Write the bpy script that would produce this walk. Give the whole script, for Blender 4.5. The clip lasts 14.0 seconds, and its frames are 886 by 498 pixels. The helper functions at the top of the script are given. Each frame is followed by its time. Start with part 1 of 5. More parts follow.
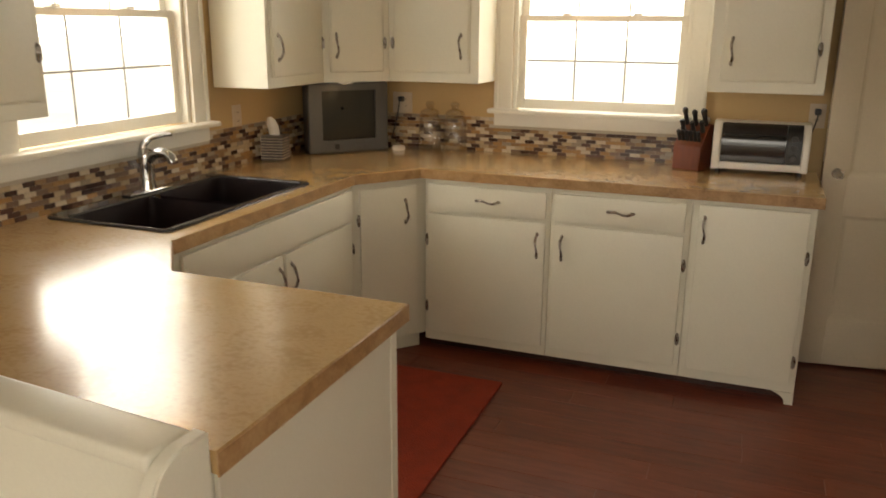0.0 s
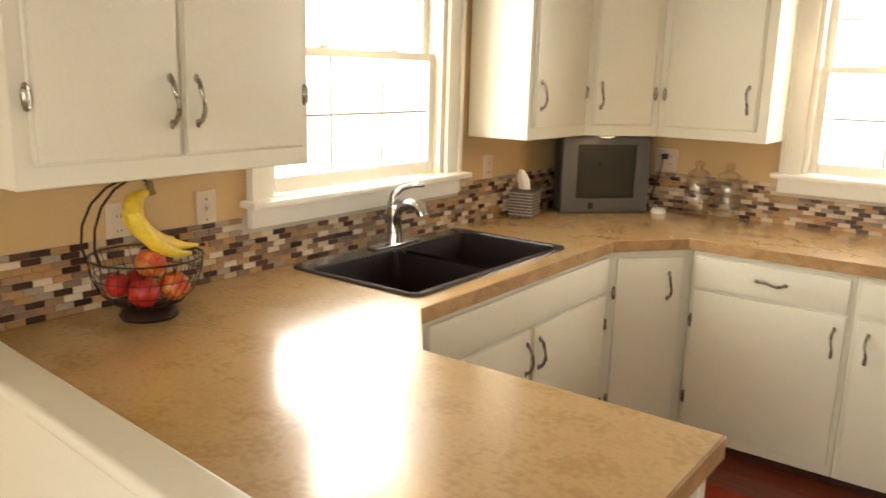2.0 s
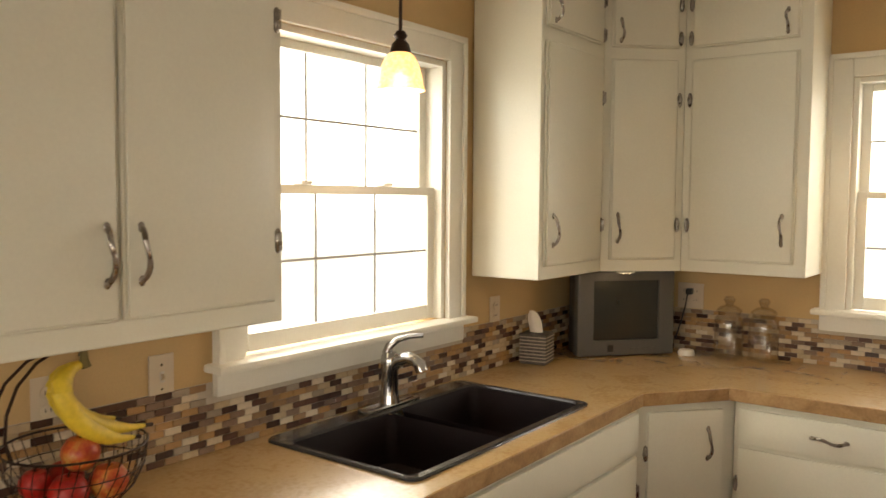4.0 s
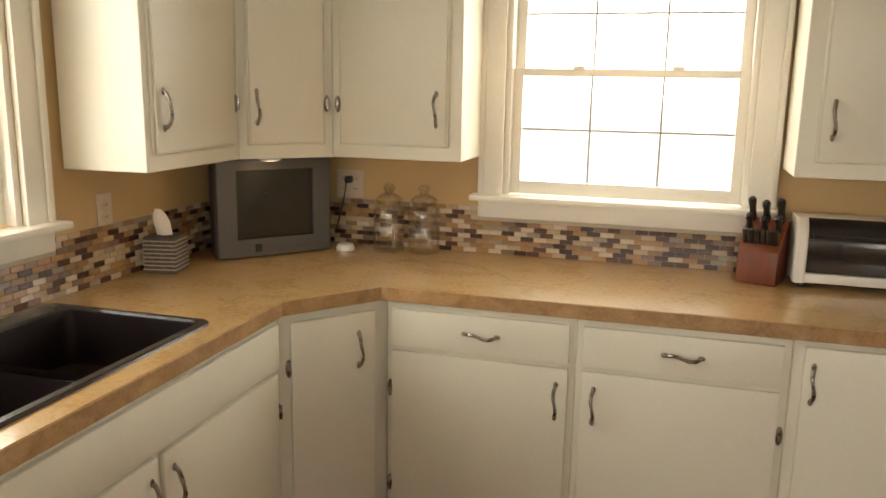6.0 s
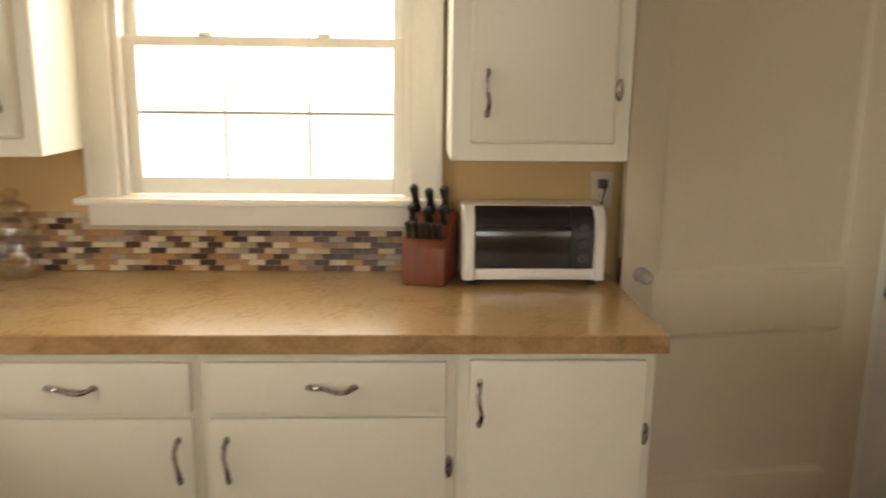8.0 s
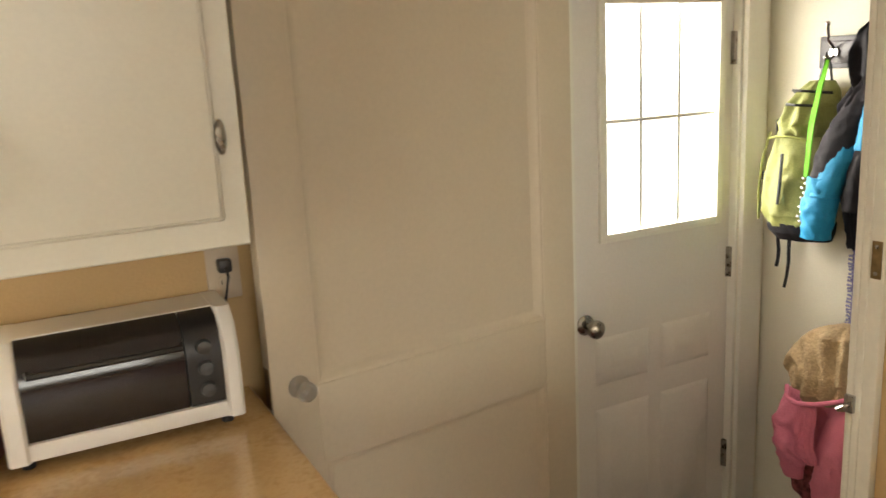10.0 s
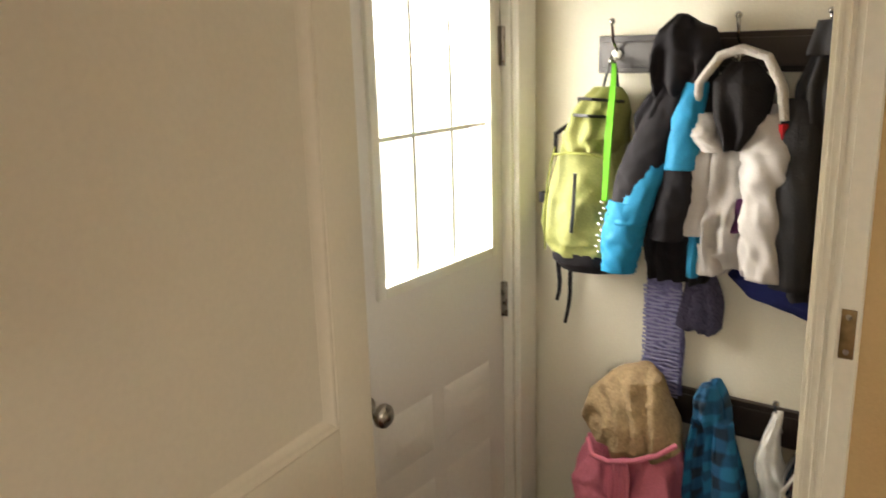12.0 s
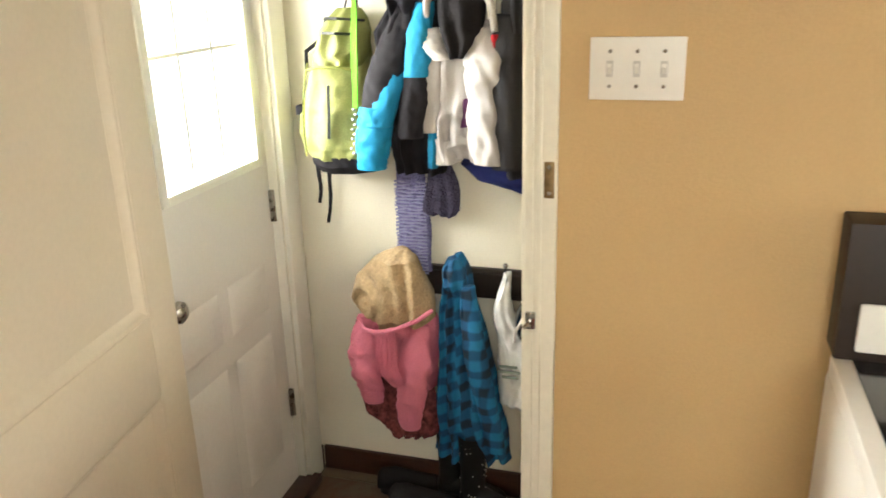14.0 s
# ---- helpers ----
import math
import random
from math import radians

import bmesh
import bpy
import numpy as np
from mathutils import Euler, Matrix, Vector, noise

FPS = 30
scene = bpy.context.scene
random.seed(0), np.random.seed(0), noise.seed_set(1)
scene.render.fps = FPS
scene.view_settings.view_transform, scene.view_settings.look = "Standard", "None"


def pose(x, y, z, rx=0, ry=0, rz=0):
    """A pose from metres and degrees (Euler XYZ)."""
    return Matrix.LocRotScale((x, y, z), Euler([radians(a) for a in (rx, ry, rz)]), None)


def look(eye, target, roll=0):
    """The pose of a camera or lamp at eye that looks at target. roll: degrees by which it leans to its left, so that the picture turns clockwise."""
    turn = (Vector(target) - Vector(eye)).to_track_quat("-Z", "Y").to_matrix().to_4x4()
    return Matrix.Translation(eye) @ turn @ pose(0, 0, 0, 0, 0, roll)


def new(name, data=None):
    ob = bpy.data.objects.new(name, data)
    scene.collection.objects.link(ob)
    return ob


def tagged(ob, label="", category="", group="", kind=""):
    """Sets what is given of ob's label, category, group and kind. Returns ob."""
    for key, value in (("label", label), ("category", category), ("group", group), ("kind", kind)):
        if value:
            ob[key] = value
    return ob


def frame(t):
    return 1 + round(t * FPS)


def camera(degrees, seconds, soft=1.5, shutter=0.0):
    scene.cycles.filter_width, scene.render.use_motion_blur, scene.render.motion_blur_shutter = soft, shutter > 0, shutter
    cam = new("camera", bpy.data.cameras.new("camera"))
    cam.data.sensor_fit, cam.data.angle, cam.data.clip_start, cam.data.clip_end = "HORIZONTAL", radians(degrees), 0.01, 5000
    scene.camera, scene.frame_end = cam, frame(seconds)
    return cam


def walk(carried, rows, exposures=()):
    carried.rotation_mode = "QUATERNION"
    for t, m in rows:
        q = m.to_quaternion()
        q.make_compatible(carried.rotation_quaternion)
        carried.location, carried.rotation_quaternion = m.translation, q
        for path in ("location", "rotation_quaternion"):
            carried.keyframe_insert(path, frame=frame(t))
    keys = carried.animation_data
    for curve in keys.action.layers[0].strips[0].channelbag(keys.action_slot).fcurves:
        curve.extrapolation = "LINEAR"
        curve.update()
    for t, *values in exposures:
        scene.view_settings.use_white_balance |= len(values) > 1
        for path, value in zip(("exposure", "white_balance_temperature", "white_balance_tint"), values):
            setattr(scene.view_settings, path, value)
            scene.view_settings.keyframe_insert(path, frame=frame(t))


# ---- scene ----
cam = camera(58.0, 14.0, 1.5, 0.3)
PATH = [
    (0, (0.265, -0.57, 1.572), (-0.425, 1.228, 1.034), 0.4),
    (0.5, (0.302, -0.475, 1.552), (-0.329, 1.319, 0.934), 0.9),
    (1, (0.205, -0.409, 1.55), (-0.627, 1.314, 0.967), 2.1),
    (1.5, (0.026, -0.318, 1.542), (-0.95, 1.354, 1.041), 2.6),
    (2, (-0.09, -0.296, 1.56), (-1.247, 1.277, 1.126), 1.6),
    (2.2, (-0.114, -0.308, 1.568), (-1.304, 1.245, 1.154), 1.4),
    (4.3, (-0.318, 0.105, 1.587), (-1.486, 1.725, 1.487), -0.4),
    (4.5, (-0.313, 0.17, 1.549), (-1.419, 1.832, 1.429), -0.2),
    (5, (-0.316, 0.365, 1.522), (-1.208, 2.147, 1.355), 0.6),
    (5.5, (-0.299, 0.477, 1.536), (-1.024, 2.323, 1.275), 0.5),
    (6, (-0.291, 0.544, 1.555), (-0.838, 2.426, 1.156), 1.0),
    (6.5, (-0.179, 0.627, 1.597), (-0.709, 2.497, 1.128), 1.2),
    (7, (-0.142, 0.741, 1.566), (-0.543, 2.645, 1.101), 0.8),
    (7.5, (-0.132, 0.871, 1.528), (-0.358, 2.794, 1.026), 0.2),
    (8, (-0.045, 1.091, 1.509), (0.034, 3.046, 1.094), 0.7),
    (8.5, (-0.086, 1.305, 1.511), (0.406, 3.206, 1.135), -0.0),
    (9, (0.024, 1.525, 1.531), (0.693, 3.372, 1.157), -0.2),
    (9.2, (0.059, 1.592, 1.536), (0.764, 3.426, 1.163), -0.5),
    (11.3, (0.387, 2.305, 1.635), (1.643, 3.768, 1.104), -2.6),
    (11.5, (0.388, 2.381, 1.595), (1.711, 3.792, 1.088), -1.5),
    (12, (0.392, 2.554, 1.59), (1.95, 3.712, 1.108), -1.7),
    (12.5, (0.343, 2.693, 1.564), (2.028, 3.502, 0.853), 0.4),
    (13, (0.297, 2.67, 1.532), (1.982, 3.378, 0.719), 1.1),
    (13.5, (0.2, 2.576, 1.551), (1.937, 3.243, 0.819), -0.7),
    (14, (0.089, 2.487, 1.57), (1.895, 3.049, 0.922), -1.7),
]
EXPOSURES = [
    (0, -.09, 7300, 9), (.5, .56, 7050, 9), (1, .81, 7000, 9), (2.0, .68, 7050, 9), (4.5, -.01, 7250, 9), (5.5, .12, 7000, 9), (6.5, .25, 6950, 9),
    (7.5, .17, 6950, 9), (8.0, .18, 6950, 9), (8.5, .40, 6950, 9), (9, .60, 6950, 9), (11.5, .62, 6850, 9), (12, .52, 6850, 9),
    (12.5, .28, 6720, 8), (13, .80, 6600, 7), (13.5, 1.20, 6450, 5), (14, 1.42, 6350, 5),
]
walk(cam, [(t, look(eye, target, roll)) for t, eye, target, roll in PATH], EXPOSURES)

# ---- world, sun and large lights ----
world = bpy.data.worlds.new("sky")
scene.world = world
world.use_nodes = True
wn = world.node_tree
sky = wn.nodes.new("ShaderNodeTexSky")
sky.sky_type = 'NISHITA'
sky.sun_disc = False
sky.sun_elevation, sky.sun_rotation = radians(38), radians(200)
sky.air_density, sky.dust_density = 1.0, 4.0
wn.nodes["Background"].inputs[1].default_value = 0.15
wn.links.new(sky.outputs[0], wn.nodes["Background"].inputs[0])

sun = new("sun", bpy.data.lights.new("sun", 'SUN'))
sun.data.energy, sun.data.angle, sun.data.color = 1.2, radians(14), (1, .95, .88)
sun.matrix_world = look((-4, -8, 8), (0, 0, 0))


def window_lamp(name, m, w, h, watts, colour=(1, .97, .92)):
    """Sky light that enters through one window opening, seen or added."""
    ob = new(name, bpy.data.lights.new(name, 'AREA'))
    ob.data.shape, ob.data.size, ob.data.size_y = 'RECTANGLE', w, h
    ob.data.energy, ob.data.color = watts, colour
    ob.matrix_world = m
    return ob


window_lamp("window_light_sink", look((-2.30, 1.86, 1.63), (0, 1.86, 1.3)), .95, .95, 12)
window_lamp("window_light_north", look((-.48, 3.80, 1.63), (-.48, 0, 1.3)), .9, .95, 11)
window_lamp("window_light_door", look((1.91, 3.90, 1.42), (1.91, 0, 1.0)), .5, .75, 16)
# added fill from behind the camera, set in an unseen south opening
window_lamp("added_light_south", look((-.3, -3.62, 1.6), (-.3, 3, 1.2)), 2.4, 1.2, 12)
# added fill for the east-facing cabinets, through an invented opening
window_lamp("added_light_east", look((1.70, -1.65, 1.5), (-2, -.6, 1.1)), 1.5, 1.1, 9)


# ---- materials ----
def mat(name, colour, rough=.5, metal=0.0, vary=.12, scale=6.0, bump=.02, fine=90.0, coat=0.0, emit=0.0):
    """A surface with large stains and fine grain round one base colour."""
    m = bpy.data.materials.new(name)
    m.use_nodes = True
    n, l = m.node_tree.nodes, m.node_tree.links
    b = n["Principled BSDF"]
    b.inputs["Roughness"].default_value, b.inputs["Metallic"].default_value = rough, metal
    b.inputs["Coat Weight"].default_value = coat
    tc = n.new("ShaderNodeTexCoord")
    a, c = n.new("ShaderNodeTexNoise"), n.new("ShaderNodeTexNoise")
    a.inputs["Scale"].default_value, a.inputs["Detail"].default_value = scale, 5
    c.inputs["Scale"].default_value, c.inputs["Detail"].default_value = fine, 4
    for t in (a, c):
        l.new(tc.outputs["Object"], t.inputs["Vector"])
    add = n.new("ShaderNodeMath")
    add.operation = 'ADD'
    l.new(a.outputs["Fac"], add.inputs[0])
    l.new(c.outputs["Fac"], add.inputs[1])
    mr = n.new("ShaderNodeMapRange")
    mr.inputs["From Min"].default_value, mr.inputs["From Max"].default_value = .6, 1.4
    mr.inputs["To Min"].default_value, mr.inputs["To Max"].default_value = 1 - vary, 1 + vary
    l.new(add.outputs[0], mr.inputs["Value"])
    mul = n.new("ShaderNodeVectorMath")
    mul.operation = 'SCALE'
    mul.inputs[0].default_value = colour[:3]
    l.new(mr.outputs[0], mul.inputs["Scale"])
    l.new(mul.outputs[0], b.inputs["Base Color"])
    rr = n.new("ShaderNodeMapRange")
    rr.inputs["To Min"].default_value, rr.inputs["To Max"].default_value = max(rough - .08, .02), min(rough + .08, 1)
    l.new(a.outputs["Fac"], rr.inputs["Value"])
    l.new(rr.outputs[0], b.inputs["Roughness"])
    if bump:
        bp = n.new("ShaderNodeBump")
        bp.inputs["Strength"].default_value, bp.inputs["Distance"].default_value = bump * 5, .004
        l.new(c.outputs["Fac"], bp.inputs["Height"])
        l.new(bp.outputs[0], b.inputs["Normal"])
    if emit:
        b.inputs["Emission Color"].default_value = (*colour[:3], 1)
        b.inputs["Emission Strength"].default_value = emit
    return m


def ramp_mat(name, stops, rough, scale, stretch=(1, 1, 1), detail=8, coat=0.0, bump=.05, per_object=0.0, fine_mix=.35, rotz=0.0):
    """A mottled or grained surface: a ramp of colours over stretched noise."""
    m = bpy.data.materials.new(name)
    m.use_nodes = True
    n, l = m.node_tree.nodes, m.node_tree.links
    b = n["Principled BSDF"]
    b.inputs["Roughness"].default_value, b.inputs["Coat Weight"].default_value = rough, coat
    b.inputs["Coat Roughness"].default_value = .16
    tc, mp = n.new("ShaderNodeTexCoord"), n.new("ShaderNodeMapping")
    mp.inputs["Scale"].default_value = stretch
    mp.inputs["Rotation"].default_value = (0, 0, rotz)
    l.new(tc.outputs["Object"], mp.inputs["Vector"])
    a, c = n.new("ShaderNodeTexNoise"), n.new("ShaderNodeTexNoise")
    a.inputs["Scale"].default_value, a.inputs["Detail"].default_value, a.inputs["Distortion"].default_value = scale, detail, .6
    c.inputs["Scale"].default_value, c.inputs["Detail"].default_value = scale * 7, 4
    l.new(mp.outputs[0], a.inputs["Vector"])
    l.new(mp.outputs[0], c.inputs["Vector"])
    mx = n.new("ShaderNodeMix")
    mx.inputs[0].default_value = fine_mix
    l.new(a.outputs["Fac"], mx.inputs[2])
    l.new(c.outputs["Fac"], mx.inputs[3])
    value = mx.outputs[0]
    if per_object:
        oi, ma = n.new("ShaderNodeObjectInfo"), n.new("ShaderNodeMath")
        ma.operation = 'MULTIPLY_ADD'
        ma.inputs[1].default_value, ma.inputs[2].default_value = per_object, -per_object / 2
        l.new(oi.outputs["Random"], ma.inputs[0])
        ad = n.new("ShaderNodeMath")
        l.new(ma.outputs[0], ad.inputs[0])
        l.new(value, ad.inputs[1])
        value = ad.outputs[0]
    cr = n.new("ShaderNodeValToRGB")
    e = cr.color_ramp.elements
    while len(e) < len(stops):
        e.new(.5)
    for el, (p, col) in zip(e, stops):
        el.position, el.color = p, (*col, 1)
    l.new(value, cr.inputs[0])
    l.new(cr.outputs[0], b.inputs["Base Color"])
    if bump:
        bp = n.new("ShaderNodeBump")
        bp.inputs["Strength"].default_value, bp.inputs["Distance"].default_value = bump, .003
        l.new(c.outputs["Fac"], bp.inputs["Height"])
        l.new(bp.outputs[0], b.inputs["Normal"])
    return m


def pane_mat(name, tint=(1, 1, 1), extra=0.0, power=4.0):
    """Thin clear glass: see-through, with a Fresnel gloss."""
    m = bpy.data.materials.new(name)
    m.use_nodes = True
    n, l = m.node_tree.nodes, m.node_tree.links
    n.remove(n["Principled BSDF"])
    tr, gl, mx, lw = n.new("ShaderNodeBsdfTransparent"), n.new("ShaderNodeBsdfGlossy"), n.new("ShaderNodeMixShader"), n.new("ShaderNodeLayerWeight")
    pw_, mr = n.new("ShaderNodeMath"), n.new("ShaderNodeMapRange")
    tr.inputs[0].default_value = (*tint, 1)
    gl.inputs["Roughness"].default_value = .03
    lw.inputs[0].default_value = .5
    pw_.operation = 'POWER'
    pw_.inputs[1].default_value = power
    mr.inputs["To Min"].default_value, mr.inputs["To Max"].default_value = .03 + extra, .6
    l.new(lw.outputs["Facing"], pw_.inputs[0])
    l.new(pw_.outputs[0], mr.inputs["Value"])
    l.new(mr.outputs[0], mx.inputs[0])
    l.new(tr.outputs[0], mx.inputs[1])
    l.new(gl.outputs[0], mx.inputs[2])
    l.new(mx.outputs[0], n["Material Output"].inputs[0])
    return m


WHITE = mat("cabinet_paint", (.79, .768, .65), .34, vary=.035, scale=3, bump=.012, fine=140)
TRIM = mat("trim_paint", (.82, .80, .72), .32, vary=.035, scale=4, bump=.012)
WORN = mat("worn_trim_paint", (.78, .735, .61), .4, vary=.06, scale=9, bump=.025, fine=60)
# warm door paint, lowered so its colour holds some of the corner's dimness
DOORP_DIM = mat("door_paint", (.66, .58, .445), .4, vary=.04, scale=3, bump=.015)
STEELDOOR = mat("steel_door_paint", (.78, .745, .70), .36, vary=.04, scale=3, bump=.01)
TAN = mat("tan_wall_paint", (.565, .39, .183), .62, vary=.05, scale=2, bump=.05, fine=160)
CREAM = mat("cream_wall_paint", (.81, .765, .63), .6, vary=.04, scale=2, bump=.05, fine=160)
CEIL = mat("ceiling_paint", (.80, .78, .73), .8, vary=.03, bump=.06)
COUNTER = ramp_mat("laminate_counter", [(.28, (.43, .265, .112)), (.42, (.49, .31, .132)), (.52, (.57, .385, .178)), (.62, (.52, .337, .148)), (.75, (.65, .465, .24))], .24, 9, detail=10, coat=.8, bump=.01, fine_mix=.45)
# same laminate with the front edge's shading put into darker colours
COUNTER_EDGE_SHADE = ramp_mat("shaded_laminate_edge", [(.3, (.22, .115, .045)), (.5, (.40, .235, .10)), (.7, (.52, .34, .17))], .33, 14, bump=.01)
FLOORW = ramp_mat("cherry_plank", [(.25, (.095, .018, .010)), (.45, (.155, .032, .016)), (.6, (.19, .044, .022)), (.8, (.235, .064, .032))], .36, 4, (1, 8, 1), coat=.12, bump=.02, per_object=.20)
RUGM = mat("red_rug_pile", (.37, .045, .02), .95, vary=.32, scale=12, bump=.5, fine=200)
NICKEL = mat("aged_nickel", (.33, .30, .26), .28, 1.0, vary=.25, scale=40, bump=.02)
CHROME = mat("chrome", (.48, .47, .46), .10, 1.0, vary=.03, bump=0)
SINKB = mat("black_composite", (.010, .005, .006), .6, vary=.1, scale=30, bump=.01, fine=400)
SINKB.node_tree.nodes["Principled BSDF"].inputs["Specular IOR Level"].default_value = .22
SINKRIM = mat("sink_rim", (.035, .032, .033), .16, vary=.2, bump=.02)
BLACK = mat("black_plastic", (.018, .017, .017), .35, vary=.2, bump=.02)
DARKGLASS = mat("dark_glass", (.012, .010, .011), .15, vary=.1, bump=0, coat=.5)
# silver grey with shade in its colour: the set faces away from light
GREYPL_SHADED = mat("shaded_silver_grey", (.116, .115, .111), .45, metal=.25, vary=.06, bump=.02)
SCREEN = mat("tube_screen", (.018, .020, .019), .3, vary=.1, bump=0, coat=.5)
WPLASTIC = mat("white_plastic", (.82, .80, .75), .35, vary=.03, bump=.01)
# shaded copy of the light plate: under-cabinet shade put into the colour
PLATE_SHADED = mat("shaded_plate", (.60, .50, .37), .45, vary=.03, bump=.01)
ALMOND = mat("light_plate", (.80, .77, .70), .4, vary=.03, bump=.01)
BLOCKW = ramp_mat("cherry_block_wood", [(.3, (.11, .022, .007)), (.55, (.18, .040, .012)), (.8, (.24, .066, .022))], .42, 10, (1, 1, .12), coat=.05)
DARKWOOD = ramp_mat("espresso_wood", [(.3, (.012, .008, .007)), (.6, (.026, .016, .013)), (.85, (.05, .03, .022))], .35, 8, (1, .1, 1))
BASEWOOD = ramp_mat("dark_base_wood", [(.3, (.03, .011, .007)), (.6, (.06, .022, .013)), (.85, (.09, .035, .02))], .35, 8, (1, 1, 4))
# slate and grout are darkened so their colours carry the mudroom floor's shade
SLATE_SHADED = ramp_mat("slate_tile", [(.25, (.05, .030, .020)), (.42, (.11, .055, .030)), (.58, (.12, .095, .070)), (.8, (.17, .11, .058))], .45, 5, bump=.25, per_object=.35)
GROUT_SHADED = mat("grout", (.16, .14, .115), .9, bump=.2)
LGROUT = mat("light_grout", (.52, .46, .37), .9, bump=.1)
PANE = pane_mat("window_pane")
JARGLASS = pane_mat("jar_glass", (.92, .90, .86), .10, 2.2)
MUNTIN = mat("muntin_grey", (.45, .44, .42), .5, bump=0)
BRASS = mat("tarnished_brass", (.26, .18, .09), .38, 1.0, vary=.3, scale=50)
RED = mat("apple_skin", (.36, .012, .008), .42, vary=.5, scale=16, bump=.01)
ORANGE = ramp_mat("gala_apple_skin", [(.38, (.40, .025, .012)), (.52, (.55, .13, .03)), (.66, (.62, .40, .10))], .3, 16)
YELLOW = mat("banana_skin", (.78, .56, .05), .45, vary=.16, scale=25, bump=.02)
BRONZE = mat("bronze_wire", (.045, .028, .02), .4, .8, vary=.2)
STONE = mat("tissue_wicker", (.10, .085, .075), .7, vary=.5, scale=50, bump=.3)
PAPER = mat("tissue_paper", (.86, .80, .70), .9, vary=.05, bump=.05)
# ground, siding and roof colours are paled to imitate overexposed daylight
GRASS = mat("pale_ground", (.66, .66, .60), .95, vary=.3, scale=.4, bump=.4)
PICNIC = mat("weathered_wood", (.42, .36, .30), .8, vary=.2, bump=.2)
SIDING = mat("pale_siding", (.75, .73, .70), .7, vary=.06, bump=.05)
HAZE = mat("overcast_haze", (1, .985, .96), 1.0, vary=.04, scale=.02, bump=0, emit=1.9)
ROOFM = mat("paled_shingle", (.5, .5, .49), .9, vary=.2, bump=.3)


# ---- mesh helpers ----
def box(bm, x0, y0, z0, x1, y1, z1, bevel=0.0, seg=2):
    r = bmesh.ops.create_cube(bm, size=1, matrix=Matrix.Translation(((x0 + x1) / 2, (y0 + y1) / 2, (z0 + z1) / 2)) @ Matrix.Diagonal((x1 - x0, y1 - y0, z1 - z0, 1)))
    if bevel:
        es = list({e for v in r["verts"] for e in v.link_edges})
        bmesh.ops.bevel(bm, geom=es, offset=bevel, segments=seg, affect='EDGES', profile=.6)
    return bm


def prism(bm, pts, z0, z1, bevel=0.0):
    """An upright block over a plan outline."""
    vs = [bm.verts.new((x, y, z0)) for x, y in pts]
    f = bm.faces.new(vs)
    top = bmesh.ops.extrude_face_region(bm, geom=[f])
    nv = [g for g in top["geom"] if isinstance(g, bmesh.types.BMVert)]
    bmesh.ops.translate(bm, verts=nv, vec=(0, 0, z1 - z0))
    bmesh.ops.recalc_face_normals(bm, faces=bm.faces)
    if bevel:
        es = list({e for v in vs + nv for e in v.link_edges})
        bmesh.ops.bevel(bm, geom=es, offset=bevel, segments=2, affect='EDGES', profile=.6)
    return bm


def loft(bm, rings, close=True):
    """Skin a list of rings, each a list of points."""
    loops = [[bm.verts.new(p) for p in r] for r in rings]
    n = len(loops[0])
    for a, b in zip(loops, loops[1:]):
        for i in range(n):
            bm.faces.new((a[i], a[(i + 1) % n], b[(i + 1) % n], b[i]))
    if close:
        for loop in (loops[0], loops[-1]):
            try:
                bm.faces.new(loop)
            except ValueError:
                pass
    bmesh.ops.recalc_face_normals(bm, faces=bm.faces)
    return bm


def lathe(bm, profile, c=(0, 0, 0), n=20, close=False):
    return loft(bm, [[(c[0] + r * math.cos(2 * math.pi * i / n), c[1] + r * math.sin(2 * math.pi * i / n), c[2] + z) for i in range(n)] for r, z in profile], close)


def tube(bm, pts, r, n=8, taper=None):
    pts = [Vector(p) for p in pts]
    rings = []
    ref = Vector((0, 0, 1)) if abs((pts[1] - pts[0]).normalized().z) < .9 else Vector((1, 0, 0))
    for i, p in enumerate(pts):
        d = (pts[min(i + 1, len(pts) - 1)] - pts[max(i - 1, 0)]).normalized()
        u = d.cross(ref).normalized()
        v = d.cross(u)
        rad = r * (taper[i] if taper else 1)
        rings.append([p + rad * (math.cos(2 * math.pi * k / n) * u + math.sin(2 * math.pi * k / n) * v) for k in range(n)])
    return loft(bm, rings)


def ball(bm, c, r, s=(1, 1, 1), u=14, v=9):
    bmesh.ops.create_uvsphere(bm, u_segments=u, v_segments=v, radius=r, matrix=Matrix.Translation(c) @ Matrix.Diagonal((*s, 1)))
    return bm


def B():
    return bmesh.new()


def mesh_of(name, bm, material, smooth=40):
    me = bpy.data.meshes.new(name)
    bm.to_mesh(me)
    bm.free()
    me.materials.append(material)
    if smooth:
        me.shade_smooth()
        me.set_sharp_from_angle(angle=radians(smooth))
    return me


def part(name, bm, material, parent, label="", smooth=40):
    ob = new(name, mesh_of(name, bm, material, smooth))
    ob.parent = parent
    return tagged(ob, label)


def thing(name, m, label, category, group="", kind=""):
    ob = new(name)
    ob.empty_display_size = .05
    ob.matrix_world = m
    return tagged(ob, label, category, group, kind)


def solid(name, bm, material, label, category, group="", kind="", m=None, smooth=40):
    ob = new(name, mesh_of(name, bm, material, smooth))
    if m is not None:
        ob.matrix_world = m
    return tagged(ob, label, category, group, kind)


def structure(name, bm, material, label, category, smooth=40):
    return solid(name, bm, material, label, category, "", "structure", smooth=smooth)


# ---- the large structure ----
XW, YN, XE = -2.03, 3.53, 1.54      # inner faces of the kitchen's walls
YS, HC = -3.5, 2.44                 # south wall, ceiling
XM, YD = 2.32, 3.66                 # coat wall and outer door wall of the mudroom
